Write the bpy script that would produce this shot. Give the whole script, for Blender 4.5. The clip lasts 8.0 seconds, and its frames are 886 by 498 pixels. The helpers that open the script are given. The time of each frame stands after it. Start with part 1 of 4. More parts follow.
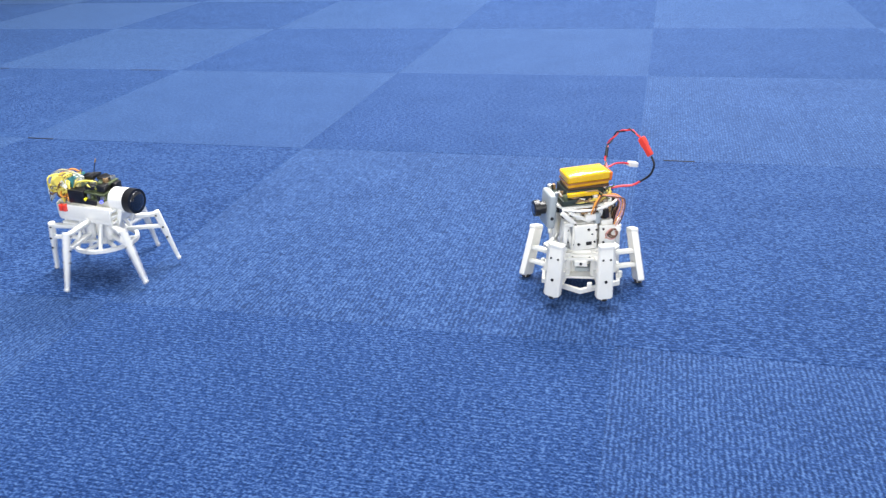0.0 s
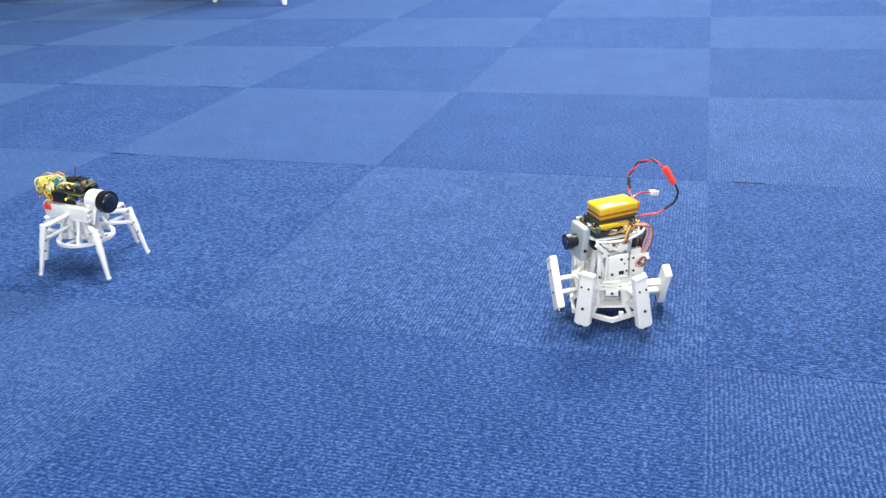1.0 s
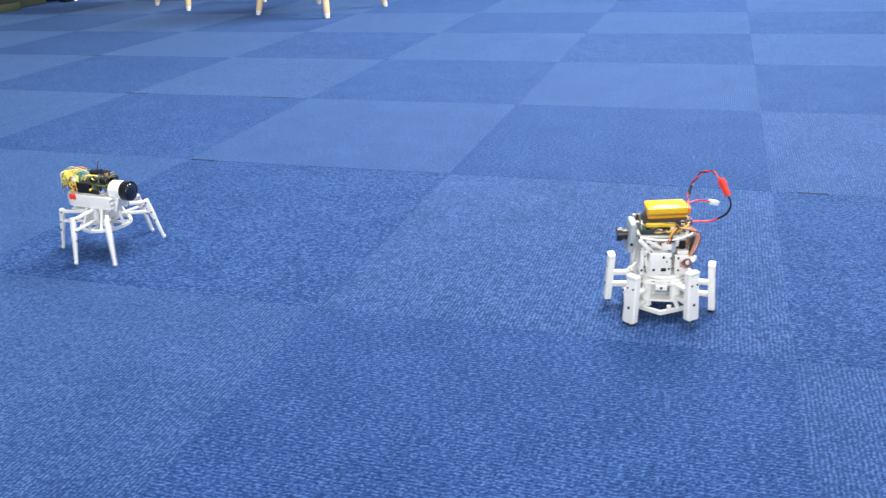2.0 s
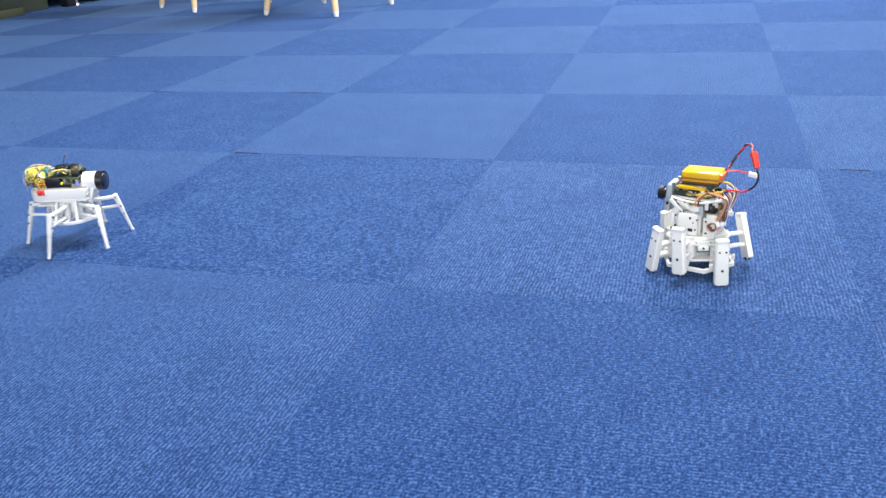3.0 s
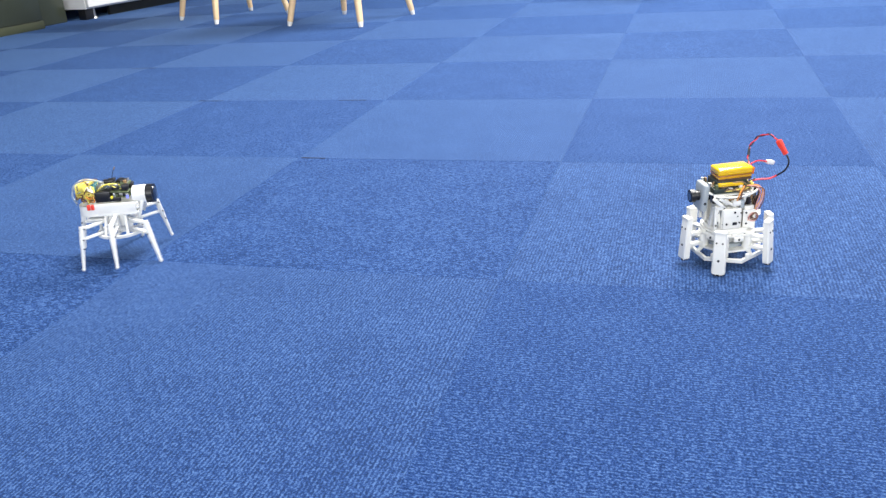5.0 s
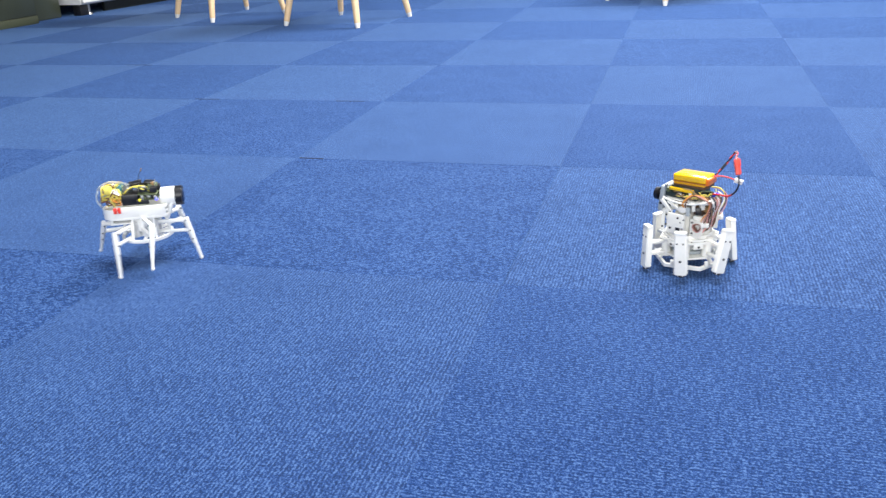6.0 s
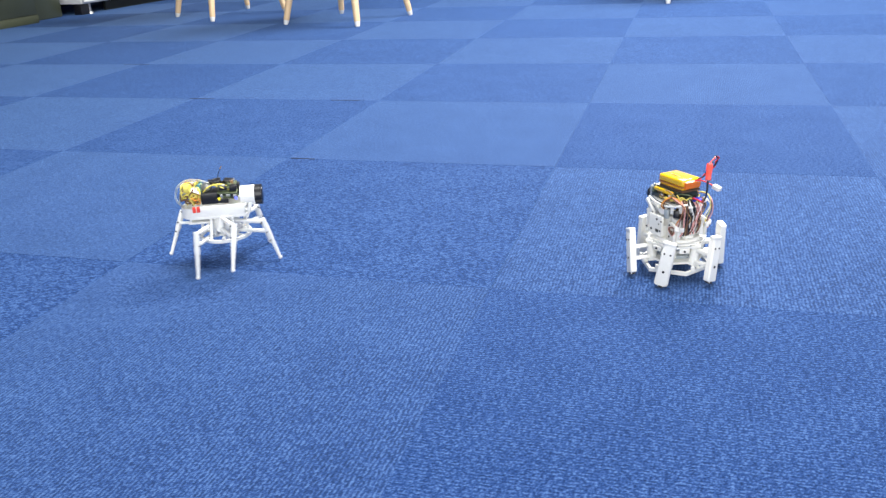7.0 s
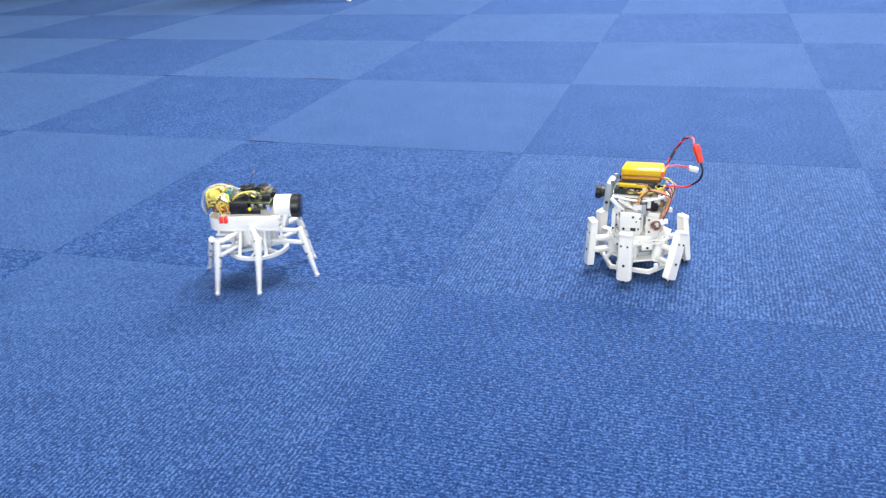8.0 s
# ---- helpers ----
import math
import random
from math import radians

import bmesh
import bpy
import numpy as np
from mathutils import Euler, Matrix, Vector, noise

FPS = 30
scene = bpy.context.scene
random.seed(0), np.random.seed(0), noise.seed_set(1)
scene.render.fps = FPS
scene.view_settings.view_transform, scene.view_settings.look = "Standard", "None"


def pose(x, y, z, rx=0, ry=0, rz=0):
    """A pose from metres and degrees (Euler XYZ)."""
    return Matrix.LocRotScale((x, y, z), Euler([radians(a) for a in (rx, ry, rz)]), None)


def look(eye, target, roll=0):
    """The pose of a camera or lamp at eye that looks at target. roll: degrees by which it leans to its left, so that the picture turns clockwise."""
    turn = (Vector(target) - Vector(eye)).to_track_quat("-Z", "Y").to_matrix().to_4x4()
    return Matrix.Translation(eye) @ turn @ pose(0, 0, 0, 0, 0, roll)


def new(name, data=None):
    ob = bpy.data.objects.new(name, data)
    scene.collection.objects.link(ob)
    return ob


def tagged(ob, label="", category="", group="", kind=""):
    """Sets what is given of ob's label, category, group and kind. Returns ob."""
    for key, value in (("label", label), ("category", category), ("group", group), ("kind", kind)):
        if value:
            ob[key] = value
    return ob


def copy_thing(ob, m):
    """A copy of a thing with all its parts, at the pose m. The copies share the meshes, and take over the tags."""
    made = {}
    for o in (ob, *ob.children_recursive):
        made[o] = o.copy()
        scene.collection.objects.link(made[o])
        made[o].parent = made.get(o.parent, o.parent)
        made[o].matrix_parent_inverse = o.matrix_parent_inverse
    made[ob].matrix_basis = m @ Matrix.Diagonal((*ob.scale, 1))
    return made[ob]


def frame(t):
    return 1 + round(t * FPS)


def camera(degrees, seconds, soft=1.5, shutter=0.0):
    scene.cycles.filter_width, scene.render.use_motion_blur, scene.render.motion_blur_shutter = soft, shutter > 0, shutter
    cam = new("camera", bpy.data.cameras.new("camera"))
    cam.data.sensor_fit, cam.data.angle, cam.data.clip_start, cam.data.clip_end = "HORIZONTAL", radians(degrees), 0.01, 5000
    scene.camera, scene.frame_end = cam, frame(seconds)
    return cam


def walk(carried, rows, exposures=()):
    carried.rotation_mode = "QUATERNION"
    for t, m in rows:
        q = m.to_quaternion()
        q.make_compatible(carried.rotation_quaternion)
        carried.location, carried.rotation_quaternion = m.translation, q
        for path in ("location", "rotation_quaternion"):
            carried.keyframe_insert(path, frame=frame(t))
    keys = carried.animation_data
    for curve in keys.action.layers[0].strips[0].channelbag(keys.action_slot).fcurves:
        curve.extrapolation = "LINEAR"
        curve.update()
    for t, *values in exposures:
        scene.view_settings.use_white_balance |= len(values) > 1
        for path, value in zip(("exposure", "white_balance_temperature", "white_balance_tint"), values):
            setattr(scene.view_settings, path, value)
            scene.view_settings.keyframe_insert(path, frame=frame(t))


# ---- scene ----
cam = camera(56.0, 8.0, soft=1.4, shutter=0.5)
PATH = [
    (0, (0.523, -1.13, 0.381), (0.044, 0.624, -0.452), -2.8),
    (0.5, (0.5, -1.138, 0.388), (-0.02, 0.609, -0.435), -3.0),
    (1, (0.475, -1.171, 0.403), (-0.08, 0.574, -0.4), -3.0),
    (1.5, (0.45, -1.215, 0.414), (-0.135, 0.53, -0.369), -3.0),
    (1.7, (0.434, -1.234, 0.42), (-0.155, 0.511, -0.359), -2.5),
    (2.8, (0.331, -1.304, 0.417), (-0.237, 0.453, -0.352), -3.6),
    (3, (0.321, -1.32, 0.412), (-0.24, 0.436, -0.362), -3.6),
    (3.5, (0.285, -1.366, 0.414), (-0.254, 0.391, -0.375), -2.4),
    (4, (0.247, -1.403, 0.423), (-0.321, 0.348, -0.36), -2.6),
    (4.5, (0.217, -1.41, 0.418), (-0.321, 0.355, -0.352), -4.1),
    (4.7, (0.212, -1.402, 0.42), (-0.336, 0.365, -0.341), -4.3),
    (6, (0.191, -1.398, 0.418), (-0.332, 0.381, -0.329), -2.8),
    (6.5, (0.193, -1.395, 0.418), (-0.343, 0.382, -0.328), -3.1),
    (7, (0.207, -1.366, 0.412), (-0.331, 0.408, -0.337), -3.0),
    (7.5, (0.239, -1.314, 0.406), (-0.283, 0.455, -0.366), -2.6),
    (8, (0.267, -1.269, 0.402), (-0.297, 0.475, -0.399), -2.8),
]
walk(cam, [(t, look(eye, target, roll)) for t, eye, target, roll in PATH], exposures=((0.0, -0.06), (1.5, -0.06), (3.6, -0.04), (4.3, 0.03), (8.0, 0.04)))

# ---- world and light ----
world = bpy.data.worlds.new("room_light")
scene.world = world
world.use_nodes = True
world.node_tree.nodes["Background"].inputs[0].default_value = (0.75, 0.82, 0.9, 1)
world.node_tree.nodes["Background"].inputs[1].default_value = 0.3
scene.view_settings.exposure = 0.0

ROOM_X0, ROOM_X1, ROOM_Y0, ROOM_Y1, ROOM_H = -4.0, 4.0, -4.0, 6.0, 2.7


def ceiling_lamp(x, y, w, d, power):
    lamp = bpy.data.lights.new("ceiling_panel", "AREA")
    lamp.shape, lamp.size, lamp.size_y, lamp.energy = "RECTANGLE", w, d, power
    lamp.color = (1.0, 0.985, 0.96)
    ob = new("ceiling_panel", lamp)
    ob.matrix_world = pose(x, y, ROOM_H - 0.03)


for lx, ly, lp in ((-1.4, -0.4, 3), (0.3, 0.1, 168), (-1.4, 2.8, 1), (0.40, 2.7, 285)):
    ceiling_lamp(lx, ly, 1.2, 1.2, lp)


def window_daylight(eye, target, w, h, power):
    """The sky's light in the opening of a window."""
    lamp = bpy.data.lights.new("window_daylight", "AREA")
    lamp.shape, lamp.size, lamp.size_y, lamp.energy = "RECTANGLE", w, h, power
    lamp.color = (0.97, 0.985, 1.0)
    new("window_daylight", lamp).matrix_world = look(eye, target)


WIN_X, WIN_Z, WIN_W, WIN_H = 0.9, 1.5, 4.2, 1.7
window_daylight((WIN_X, ROOM_Y0 - 0.12, WIN_Z), (WIN_X, 0, WIN_Z), WIN_W - 0.1, WIN_H - 0.1, 150)


# ---- materials ----
def material(name, base, rough=0.5, metal=0.0, coat=0.0, trans=0.0, grain=0.0, scale=300.0, bump=0.0, spread=0.0, emit=0.0):
    """A principled material with a two-scale mottling of its colour and a fine relief."""
    m = bpy.data.materials.new(name)
    m.use_nodes = True
    nt = m.node_tree
    b = nt.nodes["Principled BSDF"]
    b.inputs["Base Color"].default_value = (*base, 1)
    b.inputs["Roughness"].default_value = rough
    b.inputs["Metallic"].default_value = metal
    b.inputs["Coat Weight"].default_value = coat
    b.inputs["Transmission Weight"].default_value = trans
    if emit:
        b.inputs["Emission Color"].default_value = (*base, 1)
        b.inputs["Emission Strength"].default_value = emit
    if grain or bump or spread:
        tc = nt.nodes.new("ShaderNodeTexCoord")
        fine = nt.nodes.new("ShaderNodeTexNoise")
        fine.inputs["Scale"].default_value, fine.inputs["Detail"].default_value = scale, 3
        wide = nt.nodes.new("ShaderNodeTexNoise")
        wide.inputs["Scale"].default_value, wide.inputs["Detail"].default_value = scale / 9, 2
        nt.links.new(tc.outputs["Object"], fine.inputs["Vector"])
        nt.links.new(tc.outputs["Object"], wide.inputs["Vector"])
        add = nt.nodes.new("ShaderNodeMath")
        add.operation = "ADD"
        nt.links.new(fine.outputs["Fac"], add.inputs[0])
        nt.links.new(wide.outputs["Fac"], add.inputs[1])
        ramp = nt.nodes.new("ShaderNodeMapRange")
        ramp.inputs["From Min"].default_value, ramp.inputs["From Max"].default_value = 0.6, 1.4
        ramp.inputs["To Min"].default_value, ramp.inputs["To Max"].default_value = 1 - grain, 1 + grain
        nt.links.new(add.outputs[0], ramp.inputs["Value"])
        hsv = nt.nodes.new("ShaderNodeHueSaturation")
        hsv.inputs["Color"].default_value = (*base, 1)
        nt.links.new(ramp.outputs[0], hsv.inputs["Value"])
        nt.links.new(hsv.outputs[0], b.inputs["Base Color"])
        if bump:
            bp = nt.nodes.new("ShaderNodeBump")
            bp.inputs["Strength"].default_value, bp.inputs["Distance"].default_value = bump, 0.0006
            nt.links.new(fine.outputs["Fac"], bp.inputs["Height"])
            nt.links.new(bp.outputs[0], b.inputs["Normal"])
        if spread:
            rr = nt.nodes.new("ShaderNodeMapRange")
            rr.inputs["To Min"].default_value, rr.inputs["To Max"].default_value = rough - spread, rough + spread
            nt.links.new(wide.outputs["Fac"], rr.inputs["Value"])
            nt.links.new(rr.outputs[0], b.inputs["Roughness"])
    return m


def printed_plastic(name, base):
    """White printed plastic with fine layer lines."""
    m = material(name, base, 0.38, grain=0.035, scale=260, bump=0.12, spread=0.1)
    nt = m.node_tree
    b = nt.nodes["Principled BSDF"]
    b.inputs["Subsurface Weight"].default_value = 0.12
    b.inputs["Subsurface Radius"].default_value = (1.0, 0.9, 0.75)
    b.inputs["Subsurface Scale"].default_value = 0.002
    return m


def carpet(name, rib, sheen, gloss, lean):
    """Loop-pile carpet: ribs 4 mm apart along y, broken into short tufts, with light and dark yarn; lean: the way in which the pile lies over."""
    m = bpy.data.materials.new(name)
    m.use_nodes = True
    nt = m.node_tree
    n, ln = nt.nodes, nt.links
    b = n["Principled BSDF"]
    tc, info = n.new("ShaderNodeTexCoord"), n.new("ShaderNodeObjectInfo")
    shift = n.new("ShaderNodeVectorMath")
    shift.operation = "ADD"
    mul = n.new("ShaderNodeMath")
    mul.operation, mul.inputs[1].default_value = "MULTIPLY", 37.0
    ln.new(info.outputs["Random"], mul.inputs[0])
    ln.new(tc.outputs["Object"], shift.inputs[0])
    ln.new(mul.outputs[0], shift.inputs[1])

    def mapped(sx, sy):
        mp = n.new("ShaderNodeMapping")
        mp.inputs["Scale"].default_value = (sx, sy, 1)
        ln.new(shift.outputs[0], mp.inputs["Vector"])
        return mp.outputs[0]

    def noise_tex(vec, detail, rough=0.5):
        t = n.new("ShaderNodeTexNoise")
        t.inputs["Scale"].default_value, t.inputs["Detail"].default_value, t.inputs["Roughness"].default_value = 1.0, detail, rough
        ln.new(vec, t.inputs["Vector"])
        return t.outputs["Fac"]

    tuft = noise_tex(mapped(600, 450), 2, 0.65)
    fleck = noise_tex(mapped(300, 170), 1)
    patch = noise_tex(mapped(14, 11), 3)
    wave = n.new("ShaderNodeTexWave")
    wave.wave_type, wave.bands_direction = "BANDS", "X"
    wave.inputs["Scale"].default_value = 0.314
    wave.inputs["Distortion"].default_value, wave.inputs["Detail"].default_value = 3.0, 2.5
    wave.inputs["Detail Scale"].default_value = 0.6
    ln.new(mapped(250, 250), wave.inputs["Vector"])

    def math2(op, a, c, k=None):
        t = n.new("ShaderNodeMath")
        t.operation = op
        ln.new(a, t.inputs[0])
        if k is None:
            ln.new(c, t.inputs[1])
        else:
            t.inputs[1].default_value = k
        return t.outputs[0]

    yarn = math2("ADD", math2("MULTIPLY", tuft, None, 0.70), math2("MULTIPLY", fleck, None, 0.30))
    yarn = math2("ADD", yarn, math2("MULTIPLY", math2("SUBTRACT", wave.outputs["Fac"], None, 0.5), None, rib))
    yarn = math2("ADD", yarn, math2("MULTIPLY", math2("SUBTRACT", patch, None, 0.5), None, 0.07))
    ramp = n.new("ShaderNodeValToRGB")
    el = ramp.color_ramp.elements
    el[0].position, el[0].color = 0.39, (*YARN_DARK, 1)
    el[1].position, el[1].color = 0.64, (*YARN_LIGHT, 1)
    mid = el.new(0.5)
    mid.color = (*YARN_MID, 1)
    ln.new(yarn, ramp.inputs["Fac"])
    ln.new(ramp.outputs[0], b.inputs["Base Color"])
    b.inputs["Roughness"].default_value = 0.85
    b.inputs["Specular IOR Level"].default_value = gloss
    b.inputs["Specular Tint"].default_value = (0.62, 0.80, 1.0, 1)
    b.inputs["Sheen Weight"].default_value = sheen
    b.inputs["Sheen Roughness"].default_value = 0.45
    b.inputs["Sheen Tint"].default_value = (0.31, 0.55, 0.99, 1)
    bp = n.new("ShaderNodeBump")
    bp.inputs["Strength"].default_value, bp.inputs["Distance"].default_value = 0.38, 0.0014
    ln.new(yarn, bp.inputs["Height"])
    lying, unit = n.new("ShaderNodeVectorMath"), n.new("ShaderNodeVectorMath")
    lying.operation, unit.operation = "ADD", "NORMALIZE"
    lying.inputs[1].default_value = (*lean, 0.0)
    ln.new(bp.outputs[0], lying.inputs[0])
    ln.new(lying.outputs[0], unit.inputs[0])
    ln.new(unit.outputs[0], b.inputs["Normal"])
    return m


YARN_DARK, YARN_MID, YARN_LIGHT = (0.0030, 0.0120, 0.053), (0.0092, 0.0315, 0.122), (0.056, 0.112, 0.258)
CARPET_LIGHT = carpet("carpet_pile_along", 0.10, 0.278, 0.14, (-0.02, 0.03))
CARPET_DARK = carpet("carpet_pile_across", 0.065, 0.190, 0.10, (0.10, 0.0))
WHITE = printed_plastic("white_printed_plastic", (0.80, 0.80, 0.77))
WHITE_B = printed_plastic("ivory_printed_plastic", (0.80, 0.79, 0.74))
GREY = material("grey_plastic", (0.36, 0.40, 0.42), 0.45, grain=0.06, scale=200, bump=0.1)
BLACK = material("black_plastic", (0.008, 0.008, 0.010), 0.35, grain=0.2, scale=300, bump=0.05)
RUBBER_AND_SHADE = material("black_rubber_and_shade", (0.012, 0.012, 0.014), 0.8, grain=0.2, scale=400, bump=0.2)
SCREW = material("dark_screw_steel", (0.035, 0.035, 0.038), 0.35, metal=0.8, grain=0.1, scale=500)
LENS = material("lens_glass", (0.006, 0.007, 0.012), 0.06, coat=1.0)
WRAP = material("yellow_shrink_wrap", (0.82, 0.50, 0.006), 0.18, coat=0.8, grain=0.10, scale=120, bump=0.35, spread=0.08)
WRAP_ORANGE = material("orange_wrap", (0.80, 0.19, 0.010), 0.25, coat=0.4, grain=0.12, scale=150, bump=0.3)
WRAP_AMBER = material("amber_wrap", (0.66, 0.33, 0.008), 0.22, coat=0.6, grain=0.12, scale=150, bump=0.3)
WRAP_DARK = material("amber_tape", (0.34, 0.13, 0.015), 0.3, coat=0.3, grain=0.15, scale=150, bump=0.2)
PRINT = material("brown_print", (0.30, 0.13, 0.01), 0.4)
BOARD = material("dark_circuit_board", (0.020, 0.032, 0.026), 0.45, grain=0.3, scale=160, bump=0.2)
GREEN_BOARD = material("olive_circuit_board", (0.10, 0.125, 0.06), 0.5, grain=0.35, scale=140, bump=0.3)
BROWN_FOAM = material("brown_foam", (0.10, 0.055, 0.03), 0.85, grain=0.2, scale=220, bump=0.3)
TAN = material("tan_foam_tape", (0.30, 0.19, 0.09), 0.8, grain=0.15, scale=220, bump=0.3)
YELLOW_WIRE = material("yellow_wire", (0.76, 0.64, 0.13), 0.4, grain=0.08, scale=200)
ORANGE_WIRE = material("orange_wire", (0.74, 0.30, 0.05), 0.4, grain=0.08, scale=200)
RED_WIRE = material("red_wire", (0.62, 0.03, 0.04), 0.38, grain=0.08, scale=200)
BLACK_WIRE = material("black_wire", (0.010, 0.011, 0.016), 0.4, grain=0.1, scale=200)
BROWN_WIRE = material("brown_wire", (0.16, 0.07, 0.04), 0.45, grain=0.1, scale=200)
RED_PLUG = material("red_connector", (0.80, 0.055, 0.035), 0.35, grain=0.05, scale=150)
WHITE_PLUG = material("white_connector", (0.82, 0.80, 0.76), 0.4, grain=0.03, scale=200)
PINK_WIRE = material("pink_wire", (0.66, 0.33, 0.30), 0.45, grain=0.1, scale=200)
BLUE_LED = material("blue_led", (0.08, 0.10, 0.95), 0.3, emit=2.2)
YELLOW_LED = material("yellow_part", (0.85, 0.75, 0.03), 0.35)
BLUE_PART = material("blue_sleeve", (0.03, 0.05, 0.42), 0.35, grain=0.1, scale=200)
TEAL = material("teal_board", (0.03, 0.16, 0.18), 0.4, grain=0.2, scale=150)
CLEAR = material("clear_plastic_film", (0.90, 0.93, 0.90), 0.28, trans=0.92, bump=0.4, grain=0.02, scale=80)
SOLDER = material("solder_tin", (0.55, 0.55, 0.52), 0.3, metal=0.9, grain=0.1, scale=400)
WOOD = material("pale_beech", (0.64, 0.46, 0.27), 0.45, grain=0.12, scale=45, bump=0.1)
TIP = material("white_leg_tip", (0.72, 0.72, 0.70), 0.4, grain=0.04, scale=100)
SHELL = material("white_seat_shell", (0.75, 0.75, 0.74), 0.35, grain=0.03, scale=60)
DARK_PANEL = material("dark_olive_laminate", (0.040, 0.047, 0.032), 0.28, coat=0.25, grain=0.10, scale=12, spread=0.06)
# khaki lighter than the panel: the soft glow near the floor as colour
PANEL_GLOW = material("glow_toned_laminate", (0.058, 0.066, 0.036), 0.45, grain=0.12, scale=14, spread=0.06)
DARK_BASE_SHADE = material("dark_base_and_shade", (0.018, 0.020, 0.016), 0.45, grain=0.15, scale=20)
WHITE_PANEL = material("white_laminate", (0.80, 0.80, 0.77), 0.35, grain=0.03, scale=20, spread=0.06)
STEEL = material("brushed_steel", (0.55, 0.55, 0.53), 0.3, metal=1.0, grain=0.08, scale=120)
# grey picked for the unseen walls to lower their bounced light
PAINT = material("wall_paint", (0.50, 0.50, 0.49), 0.75, grain=0.04, scale=18, bump=0.2)
# darker tone for the unseen west wall, so less light bounces there
DIM_BOUNCE_PAINT = material("dim_bounce_wall_paint", (0.07, 0.075, 0.08), 0.7, grain=0.08, scale=60, bump=0.1)
CEIL = material("ceiling_paint", (0.80, 0.80, 0.78), 0.8, grain=0.03, scale=14, bump=0.2)
SCREED = material("grey_screed", (0.06, 0.065, 0.08), 0.9, grain=0.15, scale=30)


# ---- mesh helpers ----
def box(bm, size, at=(0, 0, 0), turn=(0, 0, 0), bevel=0.0, seg=2):
    m = pose(*at, *turn) @ Matrix.Diagonal((*size, 1))
    made = bmesh.ops.create_cube(bm, size=1.0, matrix=m)
    if bevel:
        edges = list({e for v in made["verts"] for e in v.link_edges})
        bmesh.ops.bevel(bm, geom=edges, offset=bevel, segments=seg, profile=0.5, affect="EDGES")


def rod(bm, a, b, r0, r1=None, seg=14):
    a, b = Vector(a), Vector(b)
    d = b - a
    m = Matrix.Translation((a + b) / 2) @ d.to_track_quat("Z", "Y").to_matrix().to_4x4()
    bmesh.ops.create_cone(bm, cap_ends=True, segments=seg, radius1=r0, radius2=r0 if r1 is None else r1, depth=d.length, matrix=m)


def tube(bm, points, r, seg=8, closed=False):
    """A round wire through points, smoothed."""
    pts = [Vector(p) for p in points]
    n = len(pts)
    fine = []
    for i in range(n if closed else n - 1):
        p0, p1, p2, p3 = (pts[(i + k) % n] if closed else pts[min(max(i + k, 0), n - 1)] for k in (-1, 0, 1, 2))
        for s in range(6):
            t = s / 6
            fine.append(0.5 * (2 * p1 + (p2 - p0) * t + (2 * p0 - 5 * p1 + 4 * p2 - p3) * t * t + (3 * p1 - p0 - 3 * p2 + p3) * t ** 3))
    if not closed:
        fine.append(pts[-1])
    rings = []
    for i, p in enumerate(fine):
        nxt = fine[(i + 1) % len(fine)] if closed else fine[min(i + 1, len(fine) - 1)]
        prv = fine[i - 1] if closed else fine[max(i - 1, 0)]
        q = (nxt - prv).to_track_quat("Z", "Y").to_matrix()
        rings.append([bm.verts.new(p + q @ Vector((r * math.cos(2 * math.pi * k / seg), r * math.sin(2 * math.pi * k / seg), 0))) for k in range(seg)])
    for i in range(len(rings) if closed else len(rings) - 1):
        a, c = rings[i], rings[(i + 1) % len(rings)]
        for k in range(seg):
            bm.faces.new((a[k], a[(k + 1) % seg], c[(k + 1) % seg], c[k]))
    if not closed:
        bm.faces.new(rings[0][::-1])
        bm.faces.new(rings[-1])


def plate(bm, outline, z0, z1, bevel=0.0):
    """A flat plate from an outline in x and y."""
    low = [bm.verts.new((x, y, z0)) for x, y in outline]
    top = [bm.verts.new((x, y, z1)) for x, y in outline]
    n = len(outline)
    made = [bm.faces.new(low[::-1]), bm.faces.new(top)]
    for i in range(n):
        made.append(bm.faces.new((low[i], low[(i + 1) % n], top[(i + 1) % n], top[i])))
    if bevel:
        edges = list({e for f in made[:2] for e in f.edges})
        bmesh.ops.bevel(bm, geom=edges, offset=bevel, segments=2, profile=0.5, affect="EDGES")


def ring(bm, r_in, r_out, z0, z1, seg=40, phase=0.0):
    """A flat ring; few segments make it a polygon frame."""
    rows = []
    for k in range(seg):
        a = 2 * math.pi * k / seg + phase
        c, s = math.cos(a), math.sin(a)
        rows.append([bm.verts.new((r * c, r * s, z)) for r, z in ((r_in, z0), (r_out, z0), (r_out, z1), (r_in, z1))])
    for k in range(seg):
        a, c = rows[k], rows[(k + 1) % seg]
        for j in range(4):
            bm.faces.new((a[j], a[(j + 1) % 4], c[(j + 1) % 4], c[j]))


def mesh_of(name, bm, mat, smooth=True):
    me = bpy.data.meshes.new(name)
    bmesh.ops.recalc_face_normals(bm, faces=bm.faces)
    bm.to_mesh(me)
    bm.free()
    me.materials.append(mat)
    if smooth:
        me.polygons.foreach_set("use_smooth", [True] * len(me.polygons))
        me.set_sharp_from_angle(angle=radians(35))
    return me


def part(name, bm, mat, parent, label="", at=None):
    ob = new(name, mesh_of(name, bm, mat))
    ob.parent = parent
    if at is not None:
        ob.matrix_basis = at
    return tagged(ob, label)


def thing(name, label, category, group="", at=None):
    ob = new(name)
    ob.empty_display_size = 0.05
    if at is not None:
        ob.matrix_basis = at
    return tagged(ob, label, category, group)


